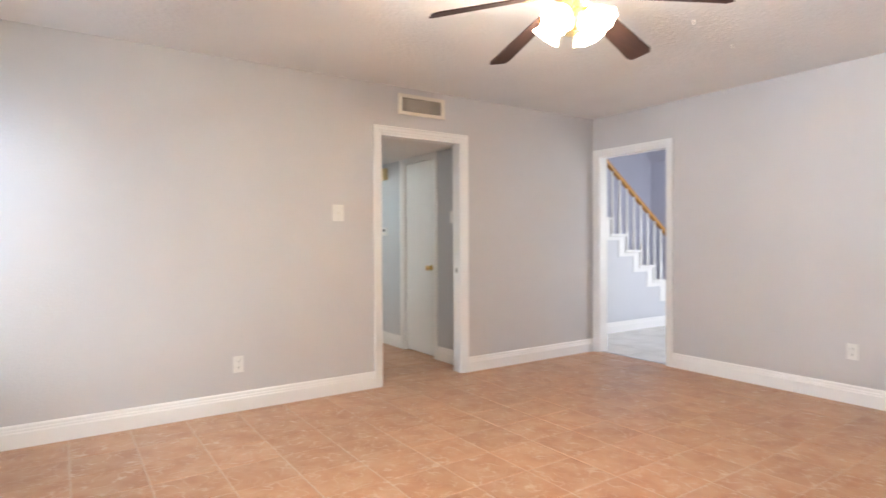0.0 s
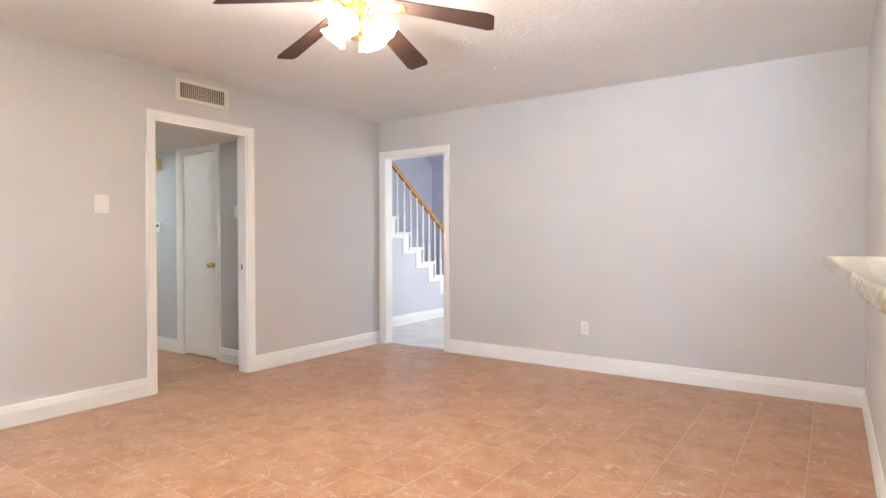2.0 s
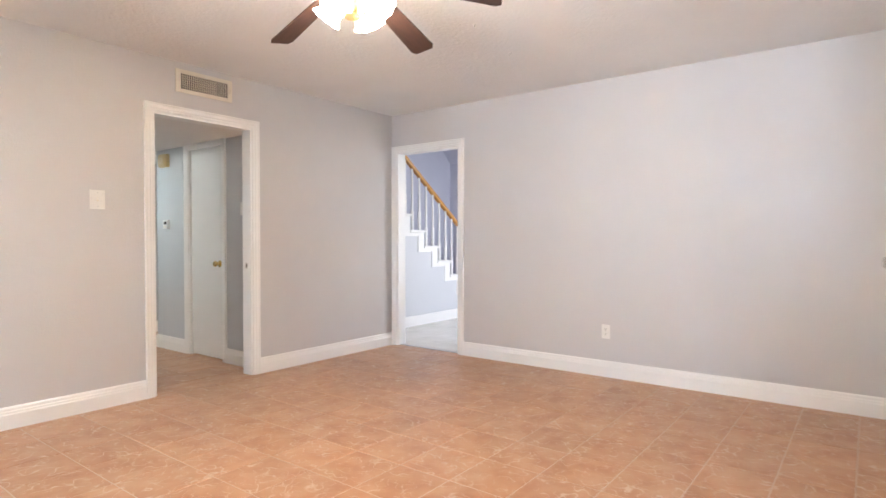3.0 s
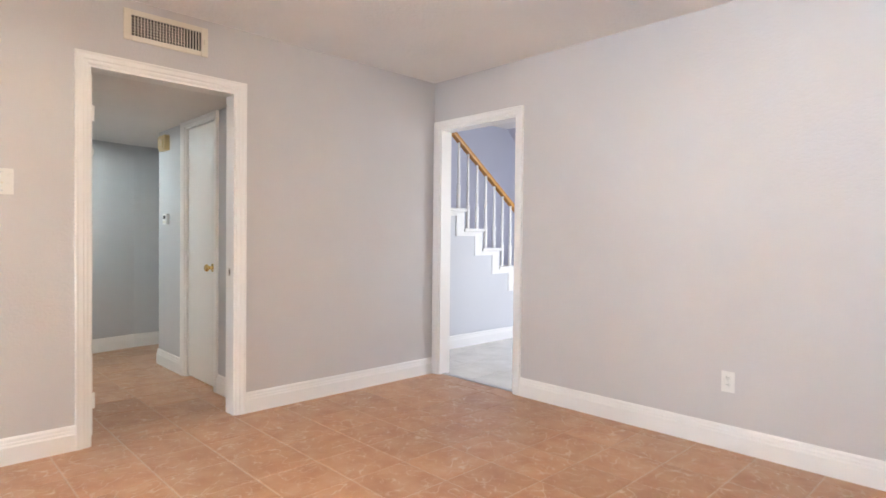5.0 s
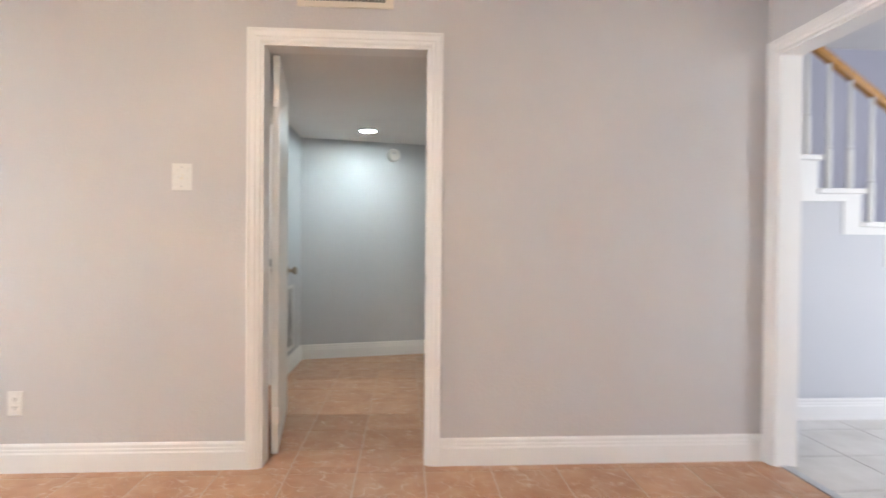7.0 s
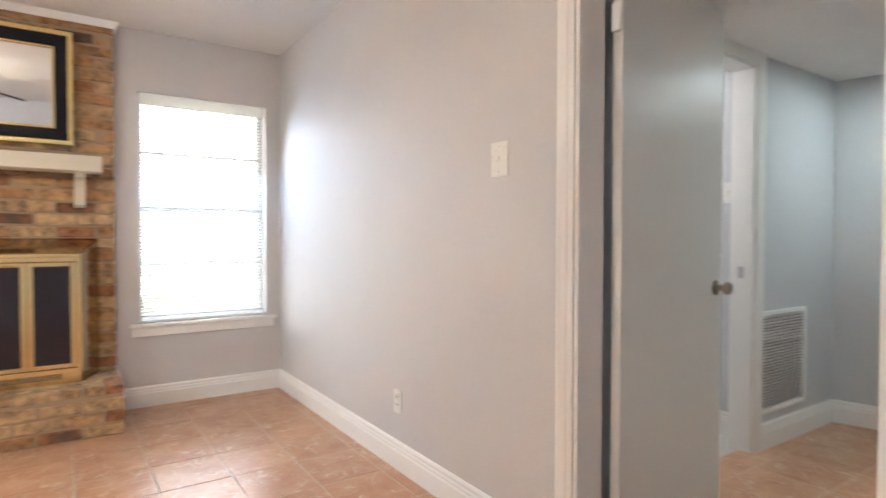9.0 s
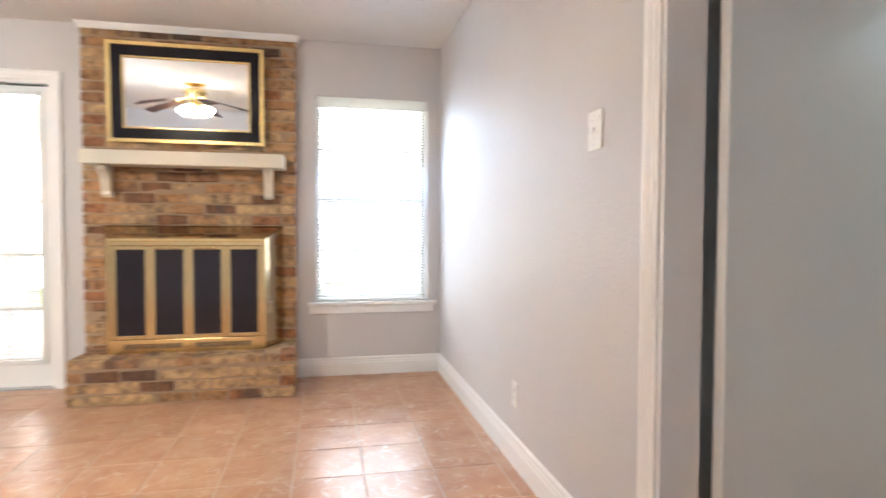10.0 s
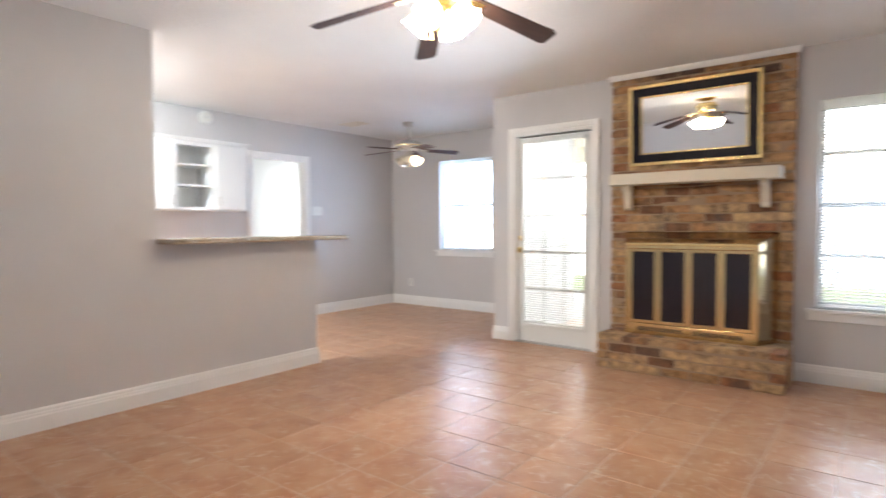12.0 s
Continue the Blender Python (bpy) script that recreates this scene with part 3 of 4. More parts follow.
def patio_door():
    d = thing("door_patio", "white glazed patio door, closed, with a mini blind", "door", pose(3.035, -0.085, 0.012), kind="structure")
    hw, h = 0.384, 2.006
    bm = bmesh.new()
    for a, b, lo, hi in ((-hw, -0.318, 0, h), (0.318, hw, 0, h), (-0.318, 0.318, 0, 0.17), (-0.318, 0.318, 1.955, h)):
        box(bm, a, b, 0.0, 0.044, lo, hi)
    part("door_leaf", bm, DOORPAINT, d)
    bm = bmesh.new()
    for a, b, lo, hi in ((-0.345, -0.312, 0.15, 1.98), (0.312, 0.345, 0.15, 1.98), (-0.312, 0.312, 0.15, 0.178), (-0.312, 0.312, 1.948, 1.98)):
        box(bm, a, b, 0.0445, 0.056, lo, hi, 0.004)
    part("glazing_bead", bm, DOORPAINT, d)
    for i in range(1, 5):
        z = 0.17 + 1.785 * i / 5
        part("muntin", boxed(-0.312, 0.312, 0.010, 0.034, z - 0.013, z + 0.013, 0.003, 1), DOORPAINT, d)
    for x in (-0.106, 0.106):
        part("muntin", boxed(x - 0.011, x + 0.011, 0.012, 0.030, 0.17, 1.955, 0.003, 1), DOORPAINT, d)
    g = part("pane", boxed(-0.318, 0.318, 0.019, 0.0235, 0.17, 1.955), GLASS, d, "clear door glass")
    g.visible_shadow = False
    k = part("door_knob", lathe([(0, 0), (0.030, 0), (0.030, 0.006), (0.012, 0.010), (0.011, 0.030), (0.024, 0.038), (0.027, 0.050), (0.020, 0.060), (0, 0.063)], pose(0.349, 0.0445, 0.905, -90)), BRASS, d, "polished brass knob", True)
    part("deadbolt", lathe([(0, 0), (0.027, 0), (0.027, 0.007), (0.022, 0.010), (0, 0.010)], pose(0.349, 0.0445, 1.02, -90)), BRASS, d, "polished brass deadbolt", True)
    part("thumb_turn", boxed(0.344, 0.354, 0.0548, 0.068, 1.005, 1.035, 0.003), BRASS, d)
    # dark strip that paints the shadow in the gap over the leaf
    part("weatherstrip", boxed(-hw, hw, 0.004, 0.030, h + 0.001, h + 0.011), SLOT, d, "dark strip painted as the shadow gap above the leaf")
    part("threshold", boxed(-hw - 0.02, hw + 0.02, 0.0, 0.10, -0.012, 0.0), STEEL, d)


patio_door()
blind(2.715, 3.355, 0.20, 1.985, -0.012, "white vinyl mini blind hung on the patio door", tilt=-7, rail=0.03)


def knob(parent, x, y, z, turn, mat, label):
    return part("door_knob", lathe([(0, 0), (0.031, 0), (0.031, 0.005), (0.013, 0.009), (0.011, 0.028), (0.023, 0.036), (0.027, 0.047), (0.022, 0.058), (0.012, 0.062), (0, 0.062)], pose(x, y, z, *turn)), mat, parent, label, True)


def hall_door():
    d = thing("door_hall", "white flush hallway door standing wide open", "door", pose(-0.148, 2.914, 0.012, 0, 0, 8.5), kind="structure")
    part("door_leaf", boxed(-0.80, 0.0, 0.0, 0.035, 0, 2.02, 0.0025, 1), DOORPAINT, d)
    knob(d, -0.735, 0.0355, 0.895, (-90, 0, 0), BRONZE, "aged bronze knob")
    knob(d, -0.735, -0.0005, 0.895, (90, 0, 0), BRONZE, "aged bronze knob")
    for z in (0.20, 1.80):
        part("hinge", box(boxed(-0.002, 0.016, 0.002, 0.03, z - 0.045, z + 0.045, 0.002, 1), 0.010, 0.020, 0.030, 0.040, z - 0.045, z + 0.045, 0.003, 1), TRIM, d, "painted hinge")


hall_door()


def closet_door():
    d = thing("door_closet", "white flush closet door, closed", "door", pose(-0.95, 3.858, 0.012), kind="structure")
    part("door_leaf", boxed(-0.277, 0.277, 0.0, 0.035, 0, 1.98, 0.003, 1), DOORPAINT, d)
    knob(d, 0.215, -0.0005, 0.89, (90, 0, 0), BRASS, "polished brass knob")
    for z in (0.25, 1.0, 1.72):
        part("hinge", boxed(-0.281, -0.262, -0.008, -0.0005, z - 0.045, z + 0.045, 0.003, 1), TRIM, d, "painted hinge")


closet_door()


t = thing("door_latch_plate", "small steel strike plate on the bathroom jamb", "strike plate")
part("plate", boxed(-1.5955, -1.594, 2.545, 2.575, 0.90, 0.96), STEEL, t)
t = thing("door_latch_plate", "small bronze strike plate on the hallway door jamb", "strike plate")
part("plate", boxed(-0.075, -0.045, HD[1] - 0.0155, HD[1] - 0.0142, 0.885, 0.935), NICKEL, t)
part("latch_hole", boxed(-0.066, -0.054, HD[1] - 0.016, HD[1] - 0.0156, 0.897, 0.923), SLOT, t)


# ---- wall fittings ----
def switch_plate(m, label, gangs=1, wide=0.0):
    """Lies in x and z with its back at y 0 and looks to -y."""
    s = thing("light_switch", label, "light switch", m, "wall switches")
    w = 0.035 + 0.023 * (gangs - 1) + wide
    part("plate", boxed(-w, w, -0.006, 0.0, -0.0575 - wide * 0.5, 0.0575 + wide * 0.5, 0.003), PLASTIC, s)
    for i in range(gangs):
        x = (i - (gangs - 1) / 2) * 0.046
        part("toggle_slot", boxed(x - 0.006, x + 0.006, -0.0066, -0.0061, -0.012, 0.012), VENTPAINT, s)
        part("toggle", boxed(x - 0.0045, x + 0.0045, -0.017, -0.0067, -0.002, 0.010, 0.002, 1), PLASTIC, s)
    for z in (-0.045, 0.045):
        part("screw", lathe([(0, 0), (0.003, 0), (0.0025, 0.001), (0, 0.001)], pose(0, -0.0061, z, 90), 10), STEEL, s)
    return s


def outlet(m, label):
    s = thing("wall_outlet", label, "outlet", m, "wall outlets")
    part("plate", boxed(-0.035, 0.035, -0.006, 0.0, -0.0575, 0.0575, 0.003), PLASTIC, s)
    for z in (-0.02, 0.02):
        f = part("socket_face", boxed(-0.0165, 0.0165, -0.0085, -0.0061, z - 0.014, z + 0.014, 0.002, 1), PLASTIC, s)
        for x in (-0.0065, 0.0065):
            part("slot", boxed(x - 0.0013, x + 0.0013, -0.0091, -0.0086, z - 0.002, z + 0.008), SLOT, f)
        part("ground_hole", lathe([(0, 0), (0.0024, 0), (0.0024, 0.0005), (0, 0.0005)], pose(0, -0.0086, z - 0.008, 90), 10), SLOT, f)
    part("screw", lathe([(0, 0), (0.003, 0), (0.0025, 0.001), (0, 0.001)], pose(0, -0.0061, 0, 90), 10), STEEL, s)
    return s


EAST, WEST, SOUTHW = 90, -90, 180      # turns for plates that look to +x, -x, +y
switch_plate(pose(0.0, 2.53, 1.395, 0, 0, EAST), "wide white single toggle switch on the grey wall", 1, 0.012)
switch_plate(pose(-0.336, 3.84, 1.40), "white toggle switch on the hallway wall")
switch_plate(pose(6.40, 0.045, 1.36, 0, 0, WEST), "white triple toggle switch beside the utility opening", 3)
switch_plate(pose(-1.75, 2.36, 1.36, 0, 0, EAST), "white triple toggle switch on the bathroom wall", 3)
outlet(pose(0.0, 1.775, 0.325, 0, 0, EAST), "white duplex outlet low on the grey wall")
outlet(pose(2.365, Y1, 0.372), "white duplex outlet low on the grey wall")
outlet(pose(6.044, -1.40, 0.33, 0, 0, SOUTHW), "white duplex outlet in the dining corner")
outlet(pose(X1, 5.0, 0.34, 0, 0, WEST), "white duplex outlet near the room's corner")


def supply_vent():
    v = thing("wall_vent", "cream louvred supply vent above the hallway door", "air vent", pose(0.0, 3.293, 2.304, 0, 0, EAST))
    bm = bmesh.new()
    W, D, w, d = 0.230, 0.086, 0.190, 0.056
    for a, b, lo, hi in ((-W, -w, -D, D), (w, W, -D, D), (-w, w, -D, -d), (-w, w, d, D)):
        box(bm, a, b, -0.010, 0.0, lo, hi, 0.003)
    part("frame", bm, VENTPAINT, v)
    # flat sheet on the wall, its black standing for the duct's shade
    part("backing", boxed(-w, w, -0.0012, -0.0002, -d, d), DUCTSHADE_DISPLAY, v, "near-black sheet painted as the shade behind the louvres")
    me = as_mesh("slat", boxed(-0.0022, 0.0022, -0.009, -0.003, -d, d), VENTPAINT)
    for i in range(22):
        s = new("slat", me)
        s.parent = v
        s.location.x = -w + 0.0165 + 0.0166 * i
    me = as_mesh("cross_slat", boxed(-w, w * 0.5, -0.003, -0.0014, -0.0016, 0.0016), VENTPAINT)
    for i in range(6):
        s = new("cross_slat", me)
        s.parent = v
        s.location.z = -d + 0.016 + 0.016 * i
    part("lever", box(boxed(w + 0.014, w + 0.020, -0.02, -0.0102, -0.016, 0.016, 0.002, 1), w + 0.006, w + 0.014, -0.016, -0.0102, -0.003, 0.003), VENTPAINT, v)


supply_vent()


def return_grille():
    v = thing("return_grille", "white return-air grille low on the hallway wall", "air vent", pose(-1.91, 2.62, 0.455, 0, 0, SOUTHW))
    bm = bmesh.new()
    for a, b, lo, hi in ((-0.25, -0.225, -0.27, 0.27), (0.225, 0.25, -0.27, 0.27), (-0.225, 0.225, -0.27, -0.245), (-0.225, 0.225, 0.245, 0.27)):
        box(bm, a, b, -0.012, 0.0, lo, hi, 0.003)
    part("frame", bm, TRIM, v)
    # the depth behind the grille is only shade, painted on a flat sheet
    part("backing", boxed(-0.225, 0.225, -0.001, -0.0002, -0.245, 0.245), DUCTSHADE_DISPLAY, v)
    bm = boxed(-0.225, 0.225, -0.001, 0.001, -0.008, 0.008)
    bm.transform(pose(0, -0.0065, 0, 35))
    me = as_mesh("slat", bm, TRIM)
    for i in range(30):
        s = new("slat", me)
        s.parent = v
        s.location.z = -0.236 + 0.01628 * i


return_grille()


def disc_detector(name, m, label, r=0.066):
    d = thing(name, label, "smoke detector", m)
    part("base", lathe([(0, 0), (r, 0), (r, 0.010), (0, 0.010)]), PLASTIC, d, "", True)
    part("cover", lathe([(0, 0.0102), (r * 0.93, 0.0102), (r * 0.93, 0.022), (r * 0.8, 0.034), (r * 0.35, 0.038), (0, 0.038)]), PLASTIC, d, "", True)
    part("grille_ring", lathe([(r * 0.50, 0.0375), (r * 0.56, 0.0375), (r * 0.56, 0.0395), (r * 0.50, 0.0395), (r * 0.50, 0.0375)]), VENTPAINT, d, "", True)
    part("test_button", lathe([(0, 0.0382), (0.009, 0.0382), (0.009, 0.041), (0, 0.0415)], pose(0, r * 0.22, 0)), STEEL, d, "", True)


end_turn = math.degrees(math.atan2(1.40, -0.33)) - 90   # the angled hall wall's turn
disc_detector("smoke_detector", pose(-2.727, 3.46, 1.93, 90, 0, end_turn + 90), "round white smoke detector on the hallway wall")
disc_detector("smoke_detector", pose(6.40, 1.57, 2.35, 0, -90, 0), "round white detector high on the kitchen wall", 0.075)


def downlight():
    d = thing("downlight", "lit round recessed downlight in the hallway ceiling", "ceiling light", pose(-2.12, 3.26, HALLH))
    part("trim_ring", lathe([(0.062, -0.0005), (0.088, -0.0005), (0.086, -0.006), (0.064, -0.010), (0.062, -0.0005)]), STEEL, d, "grey metal ring", True)
    part("lens", lathe([(0, -0.004), (0.062, -0.004), (0.058, -0.008), (0, -0.012)]), DOWNGLOW, d, "glowing cool white lens", True)


downlight()
g = thing("bath_ceiling_light", "lit white globe light on the bathroom ceiling", "ceiling light", pose(-1.15, 1.8, HALLH))
part("base", lathe([(0, 0), (0.09, 0), (0.09, -0.02), (0, -0.02)]), STEEL, g, "", True)
part("globe", lathe([(0.08, -0.0205), (0.11, -0.05), (0.10, -0.09), (0.05, -0.115), (0, -0.12)]), ROOMGLOW, g, "glowing white globe", True)
g = thing("kitchen_ceiling_light", "lit white dome light on the kitchen ceiling", "ceiling light", pose(5.45, 3.4, H))
part("base", lathe([(0, 0), (0.20, 0), (0.20, -0.02), (0, -0.02)]), STEEL, g, "", True)
part("dome", lathe([(0.19, -0.0205), (0.19, -0.05), (0.14, -0.09), (0.06, -0.11), (0, -0.115)]), KITCHENGLOW, g, "glowing white dome", True)

c = thing("door_chime", "yellowed plastic door chime box on the hallway wall", "door chime", pose(-1.68, 3.84, 1.93))
part("body", boxed(-0.075, 0.075, -0.045, 0.0, -0.065, 0.065, 0.006), YELLOWED, c)
part("cover", boxed(-0.06, 0.06, -0.056, -0.0455, -0.05, 0.05, 0.005), YELLOWED, c)
part("grille", lathe([(0.024, 0), (0.028, 0), (0.028, 0.002), (0.024, 0.002), (0.024, 0)], pose(0, -0.0562, 0, 90), 20), VENTPAINT, c)
c = thing("thermostat", "small white thermostat on the hallway wall", "thermostat", pose(-1.66, 3.84, 1.28))
part("body", boxed(-0.05, 0.05, -0.026, 0.0, -0.045, 0.045, 0.005), PLASTIC, c)
part("display", boxed(-0.028, 0.028, -0.0272, -0.0262, 0.0, 0.03), DUCTSHADE_DISPLAY, c, "dark display")
part("button_bar", boxed(-0.03, 0.03, -0.029, -0.0262, -0.03, -0.018, 0.001, 1), VENTPAINT, c)
c = thing("ceiling_vent", "flat white ceiling vent above the dining area", "air vent", pose(5.80, -0.06, H))
bm = bmesh.new()
for a, b, lo, hi in ((-0.17, -0.14, -0.10, 0.10), (0.14, 0.17, -0.10, 0.10), (-0.14, 0.14, -0.10, -0.07), (-0.14, 0.14, 0.07, 0.10)):
    box(bm, a, b, lo, hi, -0.012, 0.0, 0.003, 1)
part("frame", bm, VENTPAINT, c)
# black sheet on the ceiling paints the shade above the slats
part("backing", boxed(-0.14, 0.14, -0.07, 0.07, -0.0012, -0.0003), DUCTSHADE_DISPLAY, c)
for i in range(6):
    part("slat", boxed(-0.14, 0.14, -0.058 + 0.023 * i, -0.050 + 0.023 * i, -0.009, -0.004), VENTPAINT, c)


def ceiling_hook(x, y):
    k = thing("ceiling_hook", "tiny white hook screwed into the ceiling", "hook", pose(x, y, H), "ceiling hooks")
    part("plate", lathe([(0, 0), (0.010, 0), (0.008, -0.004), (0, -0.004)], None, 16), PLASTIC, k)
    part("shank", boxed(-0.002, 0.002, -0.002, 0.002, -0.022, -0.0042), PLASTIC, k)
    part("tip", boxed(0.0021, 0.012, -0.002, 0.002, -0.022, -0.018), PLASTIC, k)


HOOKS = [(2.15, 3.80), (2.05, 4.395)]
for x, y in HOOKS:
    ceiling_hook(x, y)


# ---- ceiling fans ----
def ceiling_fan(m, label, drop, kit, droop, base_turn, radius, blade_mat, metal, lit, group):
    """drop: the blades' roots under the ceiling; kit: the lamp arms under the ceiling; droop: the blades' sag in degrees."""
    f = thing("ceiling_fan", label, "ceiling fan", m, group)
    zb, z = -drop, -kit
    if drop > 0.2:
        part("canopy", lathe([(0, 0), (0.075, 0), (0.078, -0.012), (0.060, -0.045), (0.022, -0.055), (0, -0.055)]), metal, f, "", True)
        part("downrod", lathe([(0, -0.05), (0.015, -0.05), (0.015, zb + 0.14), (0, zb + 0.14)], None, 16), metal, f, "", True)
        part("motor", lathe([(0, zb + 0.15), (0.028, zb + 0.15), (0.045, zb + 0.11), (0.110, zb + 0.100), (0.152, zb + 0.075), (0.160, zb + 0.045), (0.150, zb + 0.015), (0.09, zb - 0.008), (0, zb - 0.008)]), metal, f, "", True)
    else:
        part("canopy", lathe([(0, 0), (0.125, 0), (0.128, -0.008), (0.075, -0.022), (0.060, -0.032), (0, -0.032)]), metal, f, "", True)
        part("motor", lathe([(0, zb + 0.082), (0.092, zb + 0.082), (0.108, zb + 0.072), (0.112, zb + 0.01), (0.104, zb - 0.010), (0.07, zb - 0.026), (0, zb - 0.026)]), metal, f, "", True)
    rb_in = 0.152 if drop > 0.2 else 0.1125
    part("motor_band", lathe([(rb_in, zb + 0.052), (rb_in + 0.011, zb + 0.050), (rb_in + 0.011, zb + 0.036), (rb_in, zb + 0.034), (rb_in, zb + 0.052)]), BRASS, f, "", True)
    half = []
    for u in range(9):
        x = 0.165 + (radius - 0.165) * u / 8
        half.append((x, 0.046 + 0.020 * u / 8))
    tip = [(radius, 0.050), (radius + 0.0, 0.030)]
    half[-1] = (radius - 0.030, 0.066)
    outline = half + tip
    outline = outline + [(x, -y) for x, y in outline[::-1]]
    for i in range(5):
        a = base_turn + 72 * i
        turn = pose(0, 0, zb, 0, 0, a) @ pose(0, 0, 0, 0, droop, 0)
        b = part("blade", prism(outline, 0.006, pose(0, 0, -0.003, -12)), blade_mat, f, "dark wooden blade")
        b.matrix_basis = turn
        bm = prism([(0.085, 0.020), (0.15, 0.014), (0.19, 0.036), (0.235, 0.030), (0.235, -0.030), (0.19, -0.036), (0.15, -0.014), (0.085, -0.020)], 0.005, pose(0, 0, -0.0095, -12))
        k = part("blade_iron", bm, metal, f)
        k.matrix_basis = turn
    part("switch_housing", lathe([(0, zb - 0.027), (0.048, zb - 0.027), (0.050, z + 0.02), (0.062, z + 0.01), (0.062, z - 0.055), (0.045, z - 0.082), (0, z - 0.082)]), metal, f, "", True)
    n = len(lit)
    for i in range(n):
        a = base_turn + 75 + 360 / n * i
        turn = pose(0, 0, 0, 0, 0, a)
        arm = lathe([(0, 0), (0.011, 0), (0.011, 0.075), (0, 0.075)], pose(0.03, 0, z + 0.012, 0, 105), 12)
        k = part("lamp_arm", arm, metal, f, "", True)
        k.matrix_basis = turn
        cup = lathe([(0, 0.028), (0.022, 0.022), (0.024, 0.0), (0, 0.0)], pose(0.085, 0, z - 0.002, 0, -44), 20)
        k = part("lamp_cup", cup, metal, f, "", True)
        k.matrix_basis = turn
        bm = bmesh.new()
        prof = [(0.024, 0.0), (0.040, -0.020), (0.050, -0.045), (0.052, -0.065), (0.066, -0.090)]
        steps = 40
        rings = []
        for off in (0.0, -0.003):
            for j, (r, h) in enumerate(prof if off == 0 else prof[::-1]):
                rings.append([])
                for s in range(steps):
                    w = 2 * math.pi * s / steps
                    flute = 1 + (0.07 * math.cos(8 * w) if h < -0.085 else 0.0)
                    rings[-1].append(bm.verts.new(((r + off) * flute * math.cos(w), (r + off) * flute * math.sin(w), h)))
        for p, q in zip(rings, rings[1:] + rings[:1]):
            for s in range(steps):
                t2 = (s + 1) % steps
                bm.faces.new((p[s], p[t2], q[t2], q[s]))
        bm.transform(pose(0.086, 0, z - 0.003, 0, -44))
        k = part("shade", bm, lit[i], f, "frosted tulip glass shade" if lit[i] is FROST else "glowing frosted tulip glass shade", True)
        k.matrix_basis = turn
    for x, ln in ((0.030, 0.03), (-0.028, 0.02)):
        ch = part("pull_chain", lathe([(0, z - 0.075), (0.0012, z - 0.075), (0.0012, z - 0.09 - ln), (0.004, z - 0.095 - ln), (0.004, z - 0.11 - ln), (0, z - 0.112 - ln)], pose(x, 0.036, 0), 8), BRASS, f)
    return f


ceiling_fan(pose(2.255, 2.692, H), "brass ceiling fan with dark blades and four lit shades", 0.138, 0.245, 12.5, 28.2, 0.665, BLADEWOOD, BRASS, [SHADEGLOW] * 4, "ceiling fans")
ceiling_fan(pose(5.221, -0.438, H), "nickel ceiling fan with rosewood blades above the dining area", 0.33, 0.43, 3, 12, 0.62, REDBLADE, NICKEL, [FROST, SHADEDIM, FROST, FROST], "ceiling fans")


# ---- breakfast bar and kitchen ----
def bar_top():
    b = thing("bar_top", "speckled granite breakfast bar on the half wall", "countertop", pose(4.40, 2.3, 1.048))
    pts = []
    for cx, cy, r, a0 in ((0.15, -0.76, 0.05, -90), (0.18, 0.78, 0.02, 0), (-0.235, 0.75, 0.05, 90), (-0.13, -0.73, 0.08, 180)):
        for i in range(5):
            w = radians(a0 + 22.5 * i)
            pts.append((cx + r * math.cos(w), cy + r * math.sin(w)))
    return b, pts


bar, pts = bar_top()
bm = prism(pts, 0.034)
bmesh.ops.bevel(bm, geom=[e for e in bm.edges if abs(e.verts[0].co.z - e.verts[1].co.z) < 1e-5], offset=0.008, segments=3, affect="EDGES", profile=0.5)
part("slab", bm, GRANITE, bar, "", True)


